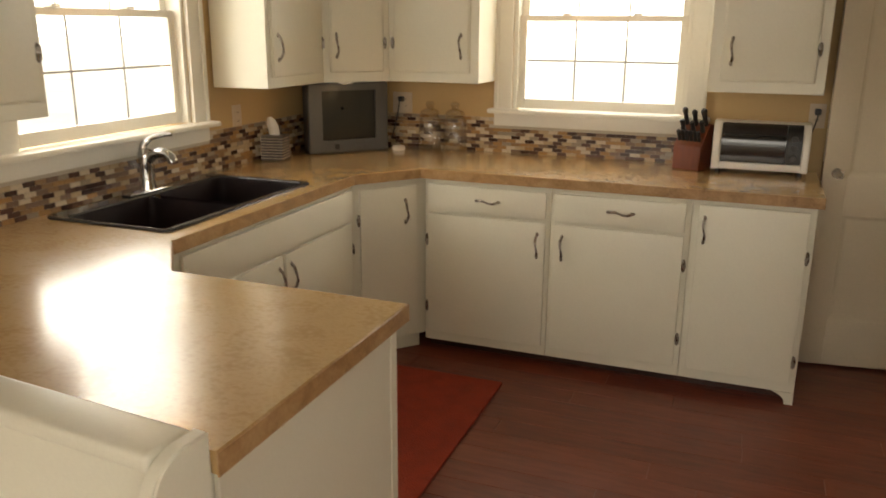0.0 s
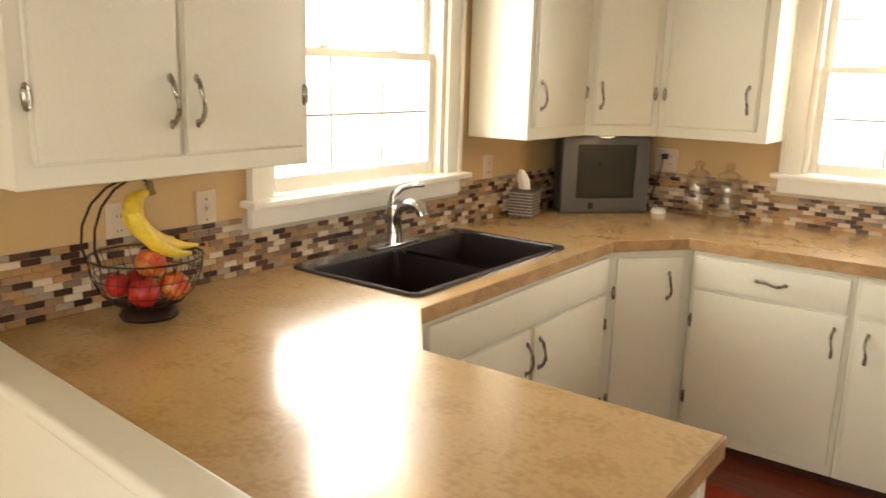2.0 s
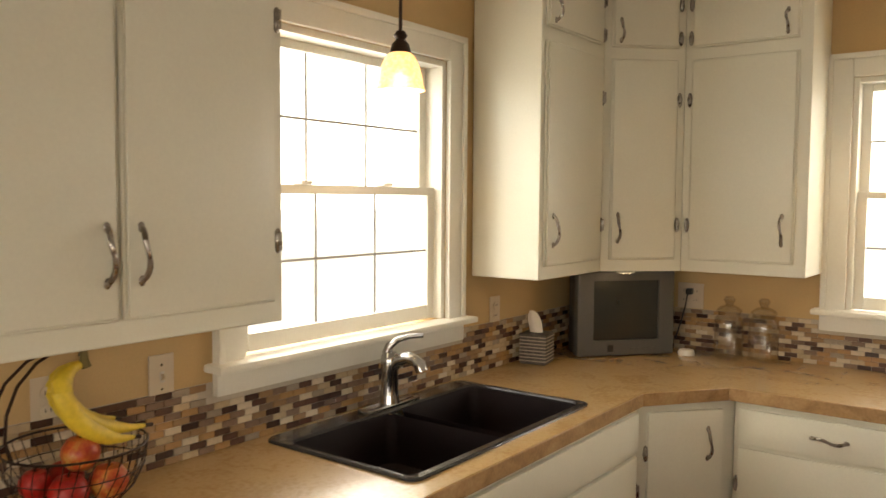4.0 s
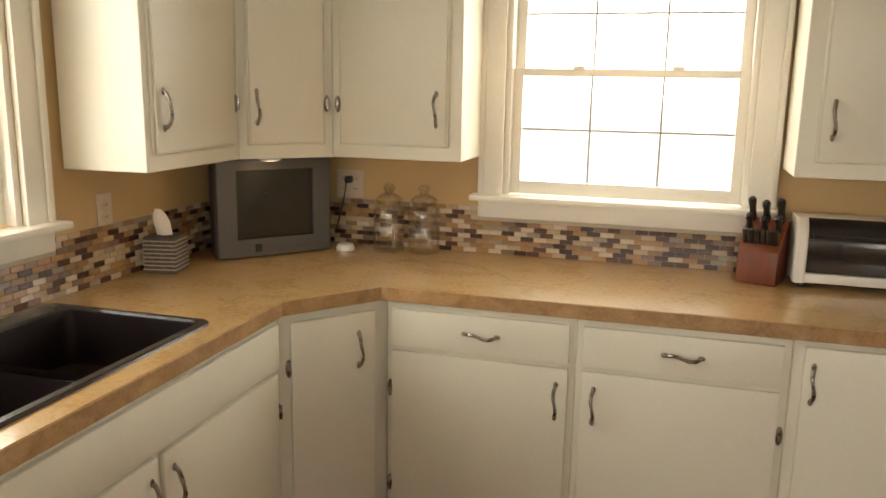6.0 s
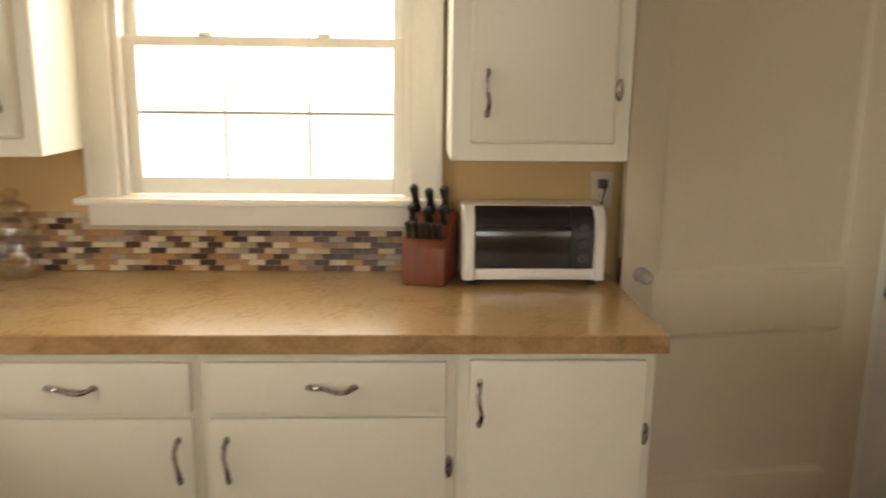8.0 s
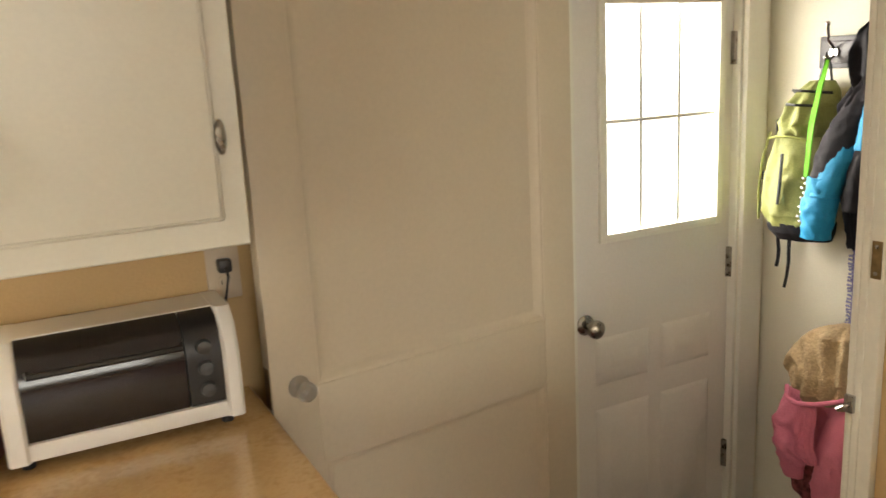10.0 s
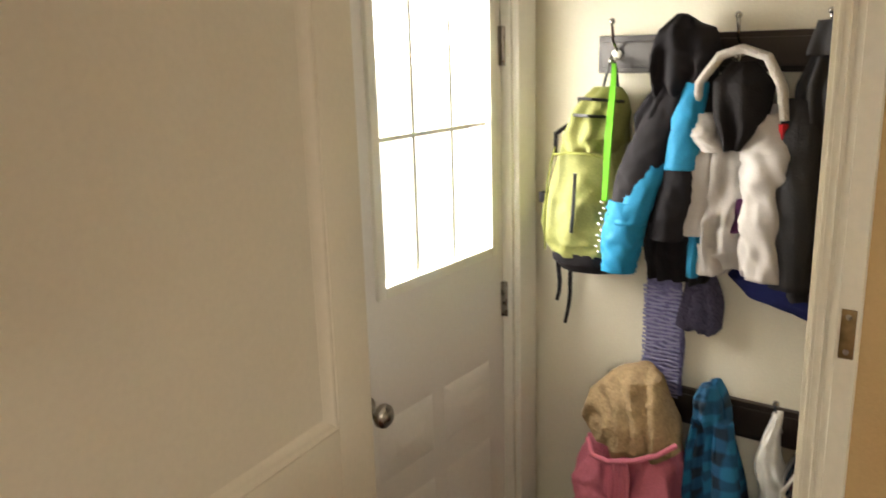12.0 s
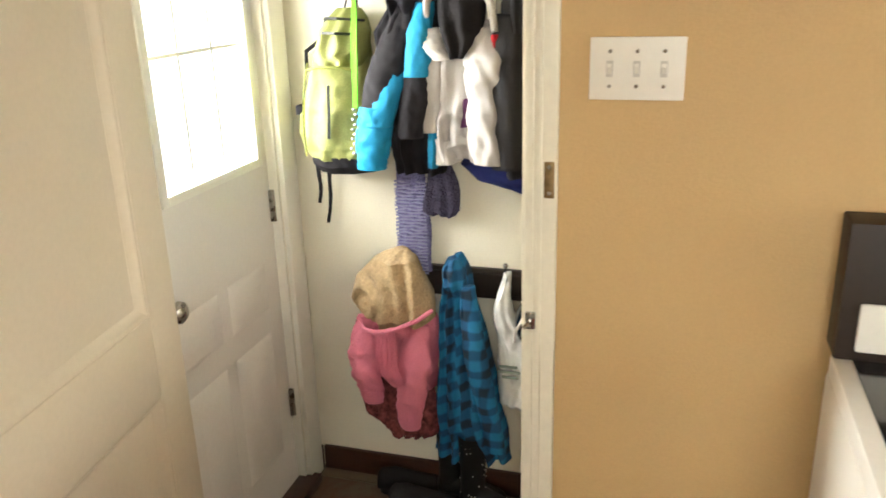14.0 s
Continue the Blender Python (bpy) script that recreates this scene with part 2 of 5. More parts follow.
YM, ZM = 1.70, -.085                 # mudroom's south wall, its floor
T = .14
W1 = (1.40, 2.325, 1.14, 2.075)     # window over the sink: y0 y1 z0 z1
W2 = (-.925, -.045, 1.14, 2.075)    # north window: x0 x1 z0 z1

bm = B()
box(bm, XW - T, YS - T, 0, XW, W1[0], HC)
box(bm, XW - T, W1[1], 0, XW, YN + T, HC)
box(bm, XW - T, W1[0], 0, XW, W1[1], W1[2])
box(bm, XW - T, W1[0], W1[3], XW, W1[1], HC)
structure("wall_west", bm, TAN, "tan painted kitchen wall with the sink window", "wall")
bm = B()
box(bm, XW, YN, 0, W2[0], YN + T, HC)
box(bm, W2[1], YN, 0, 1.43, YN + T, HC)
box(bm, W2[0], YN, 0, W2[1], YN + T, W2[2])
box(bm, W2[0], YN, W2[3], W2[1], YN + T, HC)
structure("wall_north", bm, TAN, "tan painted kitchen wall with a double-hung window", "wall")
# the opening from y -2.45 to -.85 is unseen, added for the east fill
bm = B()
box(bm, XE, YS, ZM, XE + .1, -2.45, HC)
box(bm, XE, -2.45, ZM, XE + .1, -.85, .9)
box(bm, XE, -2.45, 2.1, XE + .1, -.85, HC)
box(bm, XE, -.85, ZM, XE + .1, 2.755, HC)
box(bm, XE, 2.755, 2.05, XE + .1, YD, HC)
structure("wall_east", bm, TAN, "tan painted wall beside the mudroom doorway", "wall")
# unseen wall; its wide opening is added to let the south fill in
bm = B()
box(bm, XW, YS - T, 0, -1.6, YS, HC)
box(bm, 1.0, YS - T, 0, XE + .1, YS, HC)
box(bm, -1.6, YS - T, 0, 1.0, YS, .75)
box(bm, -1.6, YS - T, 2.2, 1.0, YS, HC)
structure("wall_south", bm, TAN, "plain tan wall, unseen, with an added wide opening", "wall")
D0, D1, DT = 1.545, 2.205, 1.80     # outer door opening: x0 x1 top
bm = B()
box(bm, 1.43, YD, ZM, D0, YD + T, HC)
box(bm, D1, YD, ZM, XM + T, YD + T, HC)
box(bm, D0, YD, DT, D1, YD + T, HC)
structure("wall_mudroom_north", bm, CREAM, "cream wall round the outside door", "wall")
bm = B()
box(bm, XM, YM - T, ZM, XM + T, YD, HC)
box(bm, XE + .1, YM - T, ZM, XM, YM, HC)
structure("wall_mudroom_east", bm, CREAM, "cream mudroom wall behind the coats", "wall")
bm = B()
box(bm, XW - T, YS - T, HC, XM + T, YD + T, HC + .1)
structure("ceiling", bm, CEIL, "flat white painted ceiling", "ceiling")
bm = B()
box(bm, XW - T, YS - T, -.12, XE + .02, YN + T, -.006)
floor = structure("floor", bm, FLOORW, "dark cherry plank floor", "floor")
bm = B()
box(bm, XE + .02, YM - T, ZM - .1, XM + T, YD + T, ZM - .006)
mudfloor = structure("floor_mudroom", bm, GROUT_SHADED, "brown slate tile floor with pale grout, both darkened for shade", "floor")
bm = B()
box(bm, XE - .02, 2.74, -.03, XE + .06, YD - .05, .012, .006)
structure("threshold", bm, DARKWOOD, "dark wood threshold in the doorway", "threshold")
bm = B()
box(bm, XM - .016, YM, ZM, XM, YD - .02, .005, .005)
box(bm, D1 + .10, YD - .016, ZM, XM - .016, YD, .005, .005)
structure("baseboard", bm, BASEWOOD, "dark stained wood baseboard", "baseboard")
bm = B()
for x0, y0, x1, y1 in ((XW, YS, XW + .015, .25), (XE - .015, YS, XE, 1.40)):
    box(bm, x0, y0, 0, x1, y1, .09, .004)
structure("baseboard_2", bm, TRIM, "white painted baseboard", "baseboard")


# ---- windows ----
def window(name, m, w, h, label):
    """A double-hung window. Local: x across, y into the wall, z up from the stool."""
    wd = thing(name, m, label, "window", kind="structure")
    c = .092
    for nm, b in (("casing", (-c, -.02, -.01, 0, 0, h + c)), ("casing", (w, -.02, -.01, w + c, 0, h + c)), ("casing", (0, -.02, h, w, 0, h + c))):
        bm = B()
        box(bm, *b, .004)
        part(nm, bm, TRIM, wd)
    for x in (-c, w + c - .022):
        bm = B()
        box(bm, x, -.031, 0, x + .022, -.0205, h + c, .004)
        part("back_band", bm, TRIM, wd)
    bm = B()
    box(bm, -c, -.031, h + c - .022, w + c, -.0205, h + c + .001, .004)
    part("back_band", bm, TRIM, wd)
    bm = B()
    box(bm, -c - .025, -.07, -.008, w + c + .025, .02, .014, .007)
    part("window_sill", bm, TRIM, wd)
    bm = B()
    box(bm, -c, -.022, -.075, w + c, 0, -.009, .005)
    part("apron", bm, TRIM, wd)
    for x0, x1, z0, z1 in ((0, .022, .015, h), (w - .022, w, .015, h), (.022, w - .022, h - .022, h)):
        bm = B()
        box(bm, x0, .001, z0, x1, .13, z1, .002)
        part("jamb", bm, TRIM, wd)
    mid = h * .505
    for k, (z0, z1, y) in enumerate(((.016, mid + .014, .035), (mid - .014, h - .022, .075))):
        s = .036
        bm = B()
        for b in ((.022, z0, .022 + s, z1), (w - .022 - s, z0, w - .022, z1), (.022 + s, z0, w - .022 - s, z0 + (.05 if k == 0 else .028)), (.022 + s, z1 - .028, w - .022 - s, z1)):
            box(bm, b[0], y, b[1], b[2], y + .034, b[3], .003)
        sash = part("sash", bm, TRIM, wd)
        gx0, gx1, gz0, gz1 = .022 + s, w - .022 - s, z0 + (.05 if k == 0 else .028), z1 - .028
        bm = B()
        box(bm, gx0 - .004, y + .016, gz0 - .004, gx1 + .004, y + .019, gz1 + .004)
        part("pane", bm, PANE, sash).visible_shadow = False
        for i in (1, 2):
            bm = B()
            x = gx0 + (gx1 - gx0) * i / 3
            box(bm, x - .004, y + .011, gz0, x + .004, y + .015, gz1)
            part("muntin", bm, MUNTIN, sash)
        bm = B()
        z = (gz0 + gz1) / 2
        box(bm, gx0, y + .009, z - .004, gx1, y + .013, z + .004)
        part("muntin", bm, MUNTIN, sash)
    for x in (w * .3, w * .7):
        bm = B()
        box(bm, x - .022, .028, mid + .0145, x + .022, .068, mid + .026, .004)
        part("sash_lock", bm, TRIM, wd)
    return wd


window("window_1", pose(XW, W1[0], W1[2], 0, 0, 90), W1[1] - W1[0], W1[3] - W1[2], "white double-hung window above the sink")
window("window_2", pose(W2[0], YN, W2[2]), W2[1] - W2[0], W2[3] - W2[2], "white double-hung window above the long counter")


# ---- doors ----
def knob(bm_parent, x, z, y, material):
    bm = B()
    lathe(bm, [(0, .002), (.031, .002), (.031, .006), (.024, .011), (.012, .014), (.011, .034), (.02, .04), (.028, .05), (.027, .062), (.018, .07), (0, .072)], n=18)
    bm.transform(Matrix.Translation((x, y, z)) @ Matrix.Rotation(radians(90), 4, 'X'))
    return part("door_knob", bm, material, bm_parent)


def raised(bm, x0, z0, x1, z1, y, d=.008, s=.02):
    """A panel field sunk into a door face, with sloped sides."""
    a = [(x0, y, z0), (x1, y, z0), (x1, y, z1), (x0, y, z1)]
    b = [(x0 + s, y - d, z0 + s), (x1 - s, y - d, z0 + s), (x1 - s, y - d, z1 - s), (x0 + s, y - d, z1 - s)]
    return loft(bm, [[(px, py + .004, pz) for px, py, pz in a], a, b], True)


CRYSTAL = mat("clear_glass_knob", (.72, .68, .62), .12, vary=.1, scale=60, bump=0)
CRYSTAL.node_tree.nodes["Principled BSDF"].inputs["Transmission Weight"].default_value = .75


# the open panel door that stands against the north wall, hinged at the doorway
od = thing("door_1", pose(1.440, 3.553, 0, 0, 0, 180 + 7.5), "white two-panel door standing open against the wall", "door", kind="structure")
DW = .865
# local x runs from the hinge to the knob, local +y faces the room
bm = B()
ST = .105
for x0, z0, x1, z1 in ((0, .012, ST, 2.03), (DW - ST, .012, DW, 2.03), (ST, .012, DW - ST, .24), (ST, .75, DW - ST, .93), (ST, 1.92, DW - ST, 2.03)):
    box(bm, x0, 0, z0, x1, .036, z1, .003)
leaf = part("door_leaf", bm, DOORP_DIM, od)
for z0, z1 in ((.24, .75), (.93, 1.92)):
    bm = B()
    box(bm, ST - .005, .008, z0 - .005, DW - ST + .005, .020, z1 + .005)
    part("panel", bm, DOORP_DIM, leaf)
    bm = B()
    d = .026
    ring = lambda o, y: [(ST + o, y, z0 + o), (DW - ST - o, y, z0 + o), (DW - ST - o, y, z1 - o), (ST + o, y, z1 - o)]
    loft(bm, [ring(-.001, .020), ring(-.001, .0335), ring(.005, .0335), ring(.009, .0305), ring(d * .8, .0225), ring(d, .0204), ring(d, .020)], False)
    part("moulding", bm, DOORP_DIM, leaf)
kb = knob(od, 0, 0, 0, CRYSTAL)
kb.matrix_local = Matrix.Translation((DW - .06, .036, .94)) @ Matrix.Rotation(radians(180), 4, 'Z') @ Matrix.Diagonal((.78, .78, .78, 1))
bm = B()
box(bm, DW - .002, .006, .90, DW + .0015, .030, .99)
part("latch_plate", bm, BRASS, od)

# the outside door
ed = thing("door_2", pose(D0 + .012, YD + .03, ZM + .012), "closed white steel door with a six-light window", "door", kind="structure")
EW, EH = D1 - D0 - .024, DT - ZM - .024
GX0, GX1, GZ0, GZ1 = .127, .575, 1.145, 1.81
bm = B()
for b in ((0, 0, GX0, EH), (GX1, 0, EW, EH), (GX0, 0, GX1, GZ0), (GX0, GZ1, GX1, EH)):
    box(bm, b[0], 0, b[1], b[2], .042, b[3])
eleaf = part("door_leaf", bm, STEELDOOR, ed)
bm = B()
for b in ((GX0 - .02, GZ0 - .02, GX0 + .006, GZ1 + .02), (GX1 - .006, GZ0 - .02, GX1 + .02, GZ1 + .02), (GX0 + .006, GZ0 - .02, GX1 - .006, GZ0 + .006), (GX0 + .006, GZ1 - .006, GX1 - .006, GZ1 + .02)):
    box(bm, b[0], -.012, b[1], b[2], .006, b[3], .004)
part("light_frame", bm, TRIM, ed)
bm = B()
box(bm, GX0, .018, GZ0, GX1, .022, GZ1)
part("pane", bm, PANE, ed).visible_shadow = False
for i in (1, 2):
    bm = B()
    x = GX0 + (GX1 - GX0) * i / 3
    box(bm, x - .005, .010, GZ0, x + .005, .016, GZ1)
    part("muntin", bm, TRIM, ed)
bm = B()
box(bm, GX0, .008, (GZ0 + GZ1) / 2 - .005, GX1, .0135, (GZ0 + GZ1) / 2 + .005)
part("muntin", bm, TRIM, ed)
for x0, x1 in ((.09, .30), (.35, .56)):
    for z0, z1 in ((.17, .60), (.68, .83)):
        bm = B()
        raised(bm, x0, z0, x1, z1, .0, .010, .018)
        raised(bm, x0 + .05, z0 + .05, x1 - .05, z1 - .05, -.010, .008, .016)
        part("panel", bm, STEELDOOR, ed)
knob(ed, .052, .885, 0, NICKEL)
for z in (.31, .99, 1.67):
    bm = B()
    tube(bm, [(EW + .004, -.008, z - .05), (EW + .004, -.008, z + .05)], .008, 10)
    box(bm, EW - .012, -.004, z - .05, EW + .02, -.001, z + .05, .001)
    part("hinge", bm, NICKEL, ed)
for nm, b in (("a", (D0 - .03, ZM, D0, DT)), ("b", (D1, ZM, D1 + .09, DT + .09)), ("c", (D0 - .03, DT, D1, DT + .09))):
    bm = B()
    box(bm, b[0], YD - .018, b[1], b[2], YD, b[3], .004)
    structure("door_casing", bm, TRIM, "white painted casing of the outside door", "trim")
for x0, x1 in ((D0, D0 + .011), (D1 - .011, D1)):
    bm = B()
    box(bm, x0, YD + .001, ZM, x1, YD + .13, DT, .002)
    structure("door_jamb", bm, TRIM, "white painted door jamb", "trim")

bm = B()
box(bm, D0 + .0115, YD + .002, DT - .0117, D1 - .0115, YD + T - .002, DT - .0005)
structure("head_jamb", bm, TRIM, "white painted head jamb over the outside door", "trim")
bm = B()
box(bm, D0 - .02, YD - .045, ZM, D1 + .02, YD + .028, ZM + .034, .006)
structure("door_sill", bm, BASEWOOD, "dark wood sill under the outside door", "threshold")

# the doorway between kitchen and mudroom
bm = B()
box(bm, XE - .001, 2.756, 0, XE + .101, 2.773, 2.05, .002)
box(bm, XE + .035, 2.7735, 0, XE + .07, 2.785, 2.05, .002)
structure("doorway_jamb", bm, WORN, "worn white jamb with a door stop", "trim")
for x0, x1 in ((XE - .02, XE), (XE + .1, XE + .118)):
    bm = B()
    box(bm, x0, 2.709, 0, x1, 2.768, 2.05, .004)
    for y in (2.736, 2.752):
        box(bm, x0 - .003 if x0 < XE else x0, y, 0, x1 if x0 < XE else x1 + .003, y + .010, 2.05, .0025)
    structure("doorway_casing", bm, WORN, "scuffed white casing of the mudroom doorway", "trim")
bm = B()
box(bm, XE - .02, 2.709, 2.05, XE, 3.5, 2.13, .004)
structure("doorway_head", bm, TRIM, "white head casing of the mudroom doorway", "trim")
for x0, y0, x1, y1 in ((1.42, 3.52, 1.447, 3.56), (1.42, 3.5605, 1.487, 3.66)):
    bm = B()
    box(bm, x0, y0, ZM, x1, y1, 2.05, .003)
    structure("hinge_jamb", bm, TRIM, "white jamb on the hinge side", "trim")
sp = thing("strike_plate", pose(0, 0, 0), "worn brass strike plate let into the casing", "strike plate")
bm = B()
box(bm, XE - .0235, 2.713, 1.172, XE - .0205, 2.732, 1.241, .001)
part("plate", bm, BRASS, sp)
for z in (1.182, 1.231):
    bm = B()
    ball(bm, (XE - .0237, 2.7225, z), .004, (.5, 1, 1), 8, 6)
    part("screw", bm, NICKEL, sp)
lt = thing("door_catch", pose(0, 0, 0), "small chrome catch on the doorway casing", "catch")
bm = B()
box(bm, XE - .03, 2.745, .905, XE - .0205, 2.765, .94, .003)
tube(bm, [(XE - .028, 2.755, .92), (XE - .045, 2.757, .923), (XE - .05, 2.765, .915)], .004, 8)
part("catch_body", bm, CHROME, lt)


# ---- cabinets ----
def pull(parent, x, z, upright=True, y=-.018, length=.105):
    """A wavy bow pull with two feet."""
    n = 13
    pts, tp = [], []
    for i in range(n):
        t = i / (n - 1)
        s = (t - .5) * length
        out = y - .006 - .022 * math.sin(math.pi * t) ** .6
        side = .004 * math.sin(2 * math.pi * t)
        pts.append((x + side, out, z + s) if upright else (x + s, out, z + side * 1.5))
        tp.append(.75 + .5 * abs(math.cos(math.pi * t)) + .25 * math.sin(math.pi * t))
    bm = B()
    tube(bm, pts, .0046, 8, tp)
    for t in (-.5, .5):
        s = t * length
        c = (x, y - .003, z + s) if upright else (x + s, y - .003, z)
        ball(bm, c, .0075, (1, .55, 1.5) if upright else (1.5, .55, 1), 10, 6)
    return part("handle", bm, NICKEL, parent, "wavy aged nickel pull")


def hinge(parent, x, z, y=-.018):
    bm = B()
    ball(bm, (x, y + .007, z), .03, (.34, .30, 1), 12, 8)
    tube(bm, [(x, y - .003, z - .022), (x, y - .003, z + .022)], .0035, 8)
    return part("hinge", bm, NICKEL, parent, "oval nickel hinge")


def front(parent, name, x0, x1, z0, z1):
    bm = B()
    box(bm, x0, -.017, z0, x1, -.0005, z1, .005, 2)
    return part(name, bm, WHITE, parent)


def lipped(parent, name, x0, x1, z0, z1):
    """A door with a thin raised edge line, as on the wall cabinets."""
    bm = B()
    box(bm, x0, -.010, z0, x1, -.0005, z1, .004, 1)
    box(bm, x0 + .008, -.018, z0 + .008, x1 - .008, -.0105, z1 - .008, .005, 2)
    return part(name, bm, WHITE, parent)


def rail_body(bm, x0, x1, z0, z1, depth):
    return box(bm, x0, 0, z0, x1, depth, z1, .003, 1)


ZC0, ZC1 = .878, .92
LAB = "white painted base cabinet with nickel pulls under the counter"
# north run
M = lambda x: pose(x, 2.915, 0)
for x0, x1, d0, d1, hx, hz, gx, drawer in ((-1.165, -.548, -1.145, -.568, -.603, .60, -1.150, True), (-.5475, .0645, -.528, .041, -.488, .60, .049, True)):
    cb = thing("base_cabinet", M(x0), LAB, "cabinet", "base cabinets")
    bm = B()
    rail_body(bm, 0, x1 - x0, .055, ZC0, .60)
    part("body", bm, WHITE, cb)
    # dark wood here imitates the shade in the recess below the cabinet
    bm = B()
    box(bm, 0, .075, 0, x1 - x0, .095, .0545)
    part("toe_kick", bm, BASEWOOD, cb, "recessed toe kick, dark to imitate shade")
    dr = front(cb, "drawer_front", d0 - x0, d1 - x0, .722, .848)
    pull(dr, (d0 + d1) / 2 - x0 + .01, .787, False)
    dd = front(cb, "door", d0 - x0, d1 - x0, .105, .706)
    pull(dd, hx - x0, hz)
    for z in (.235, .575):
        hinge(dd, gx - x0, z)
cb = thing("base_cabinet", M(.065), "white painted end base cabinet with one tall door", "cabinet", "base cabinets")
bm = B()
rail_body(bm, 0, .485, .055, ZC0, .60)
part("body", bm, WHITE, cb)
bm = B()
loft(bm, [[(x, y, z) for x, z in ((.4851, .0545), (.4851, 0), (.4505, 0), (.4465, .022), (.4305, .040), (.3975, .0545))] for y in (-.002, .022)])
part("foot", bm, WHITE, cb)
# recess shade again given by a dark board
bm = B()
box(bm, 0, .075, 0, .45, .095, .0545)
part("toe_kick", bm, BASEWOOD, cb, "recessed toe kick, dark to imitate shade")
dd = front(cb, "door", .03, .4595, .105, .852)
pull(dd, .055, .745)
for z in (.20, .66):
    hinge(dd, .4655, z)

# corner unit with the angled door
A0, A1 = Vector((-1.412, 2.628)), Vector((-1.172, 2.913))
ang = math.degrees(math.atan2(A1.y - A0.y, A1.x - A0.x))
LA = (A1 - A0).length
cb = thing("corner_base_cabinet", pose(A0.x, A0.y, 0, 0, 0, ang), "white angled corner base cabinet with one narrow door", "cabinet", "base cabinets")
inv = cb.matrix_world.inverted()
bm = B()
prism(bm, [tuple((inv @ Vector((x, y, 0)))[:2]) for x, y in ((-1.412, 2.628), (-1.172, 2.915), (-1.172, 3.52), (-2.02, 3.52), (-2.02, 2.628))], .085, ZC0)
part("body", bm, WHITE, cb)
bm = B()
box(bm, .0, .05, 0, LA, .07, .085)
part("toe_kick", bm, WHITE, cb)
dd = front(cb, "door", .035, LA - .045, .105, .845)
pull(dd, LA - .108, .725)
for z in (.235, .70):
    hinge(dd, .028, z)

# sink base
cb = thing("sink_cabinet", pose(-1.412, 1.40, 0, 0, 0, 90), "white sink base cabinet with two doors and a plain apron", "cabinet", "base cabinets")
bm = B()
box(bm, 0, 0, .085, 1.2275, .02, ZC0, .003, 1)
box(bm, 0, .0205, .085, 1.2275, .60, .70)
part("body", bm, WHITE, cb)
bm = B()
box(bm, 0, .06, 0, 1.2, .08, .085)
part("toe_kick", bm, WHITE, cb)
front(cb, "apron_panel", .03, 1.205, .715, .852)
d = front(cb, "door", .06, .61, .105, .70)
pull(d, .578, .60)
d = front(cb, "door", .632, 1.195, .105, .70)
pull(d, .664, .60)
for z in (.235, .575):
    hinge(d, 1.20, z)

# peninsula
cb = thing("peninsula_cabinet", pose(0, 0, 0), "white peninsula cabinet with a plain end panel", "cabinet", "base cabinets")
bm = B()
prism(bm, [(-2.02, .515), (-.505, .377), (-.505, 1.09), (-1.20, 1.09), (-1.412, 1.395), (-2.02, 1.395)], 0, ZC0)
part("body", bm, WHITE, cb)
bm = B()
box(bm, -.5045, .385, .0, -.493, 1.082, ZC0, .002, 1)
part("end_panel", bm, WHITE, cb)
bm = B()
box(bm, -.4925, 1.05, .0, -.488, 1.083, ZC0, .002, 1)
part("corner_strip", bm, WHITE, cb)

# worktop
wt = thing("worktop", pose(0, 0, 0), "tan mottled laminate worktop running round the kitchen", "worktop")
bm = B()
SX0, SX1, SY0, SY1 = -1.985, -1.475, 1.455, 2.345
prism(bm, [(-2.03, .50), (-.474, .359), (-.474, 1.116), (-1.182, 1.116), (-1.389, 1.373), (-1.389, SY0), (-2.03, SY0)], ZC0, ZC1)
prism(bm, [(-2.03, SY0), (SX0, SY0), (SX0, SY1), (-2.03, SY1)], ZC0, ZC1)
prism(bm, [(SX1, SY0), (-1.389, SY0), (-1.389, SY1), (SX1, SY1)], ZC0, ZC1)
prism(bm, [(-2.03, SY1), (-1.389, SY1), (-1.389, 2.615), (-1.179, 2.889), (.568, 2.889), (.568, 3.53), (-2.03, 3.53)], ZC0, ZC1)
part("top", bm, COUNTER, wt, smooth=0)
# front edge strips that carry the painted edge shading
edges = [((-.470, .357), (-.470, 1.12)), ((-.470, 1.12), (-1.18, 1.12)), ((-1.18, 1.12), (-1.385, 1.374)), ((-1.385, 1.374), (-1.385, 2.6135)), ((-1.385, 2.6135), (-1.177, 2.885)), ((-1.177, 2.885), (.572, 2.885)), ((.572, 2.885), (.572, 3.528))]
for a, b in edges:
    a, b = Vector(a), Vector(b)
    w = (b - a).length
    bm = B()
    box(bm, 0, 0, ZC0 - .004, w, .0038, ZC1 - .0015, .0012, 1)
    e = part("edge_band", bm, COUNTER_EDGE_SHADE, wt)
    e.matrix_local = pose(a.x, a.y, 0, 0, 0, math.degrees(math.atan2(b.y - a.y, b.x - a.x)))

# wall cabinets
ZU, ZT, ZP = 1.297, 2.43, 2.172


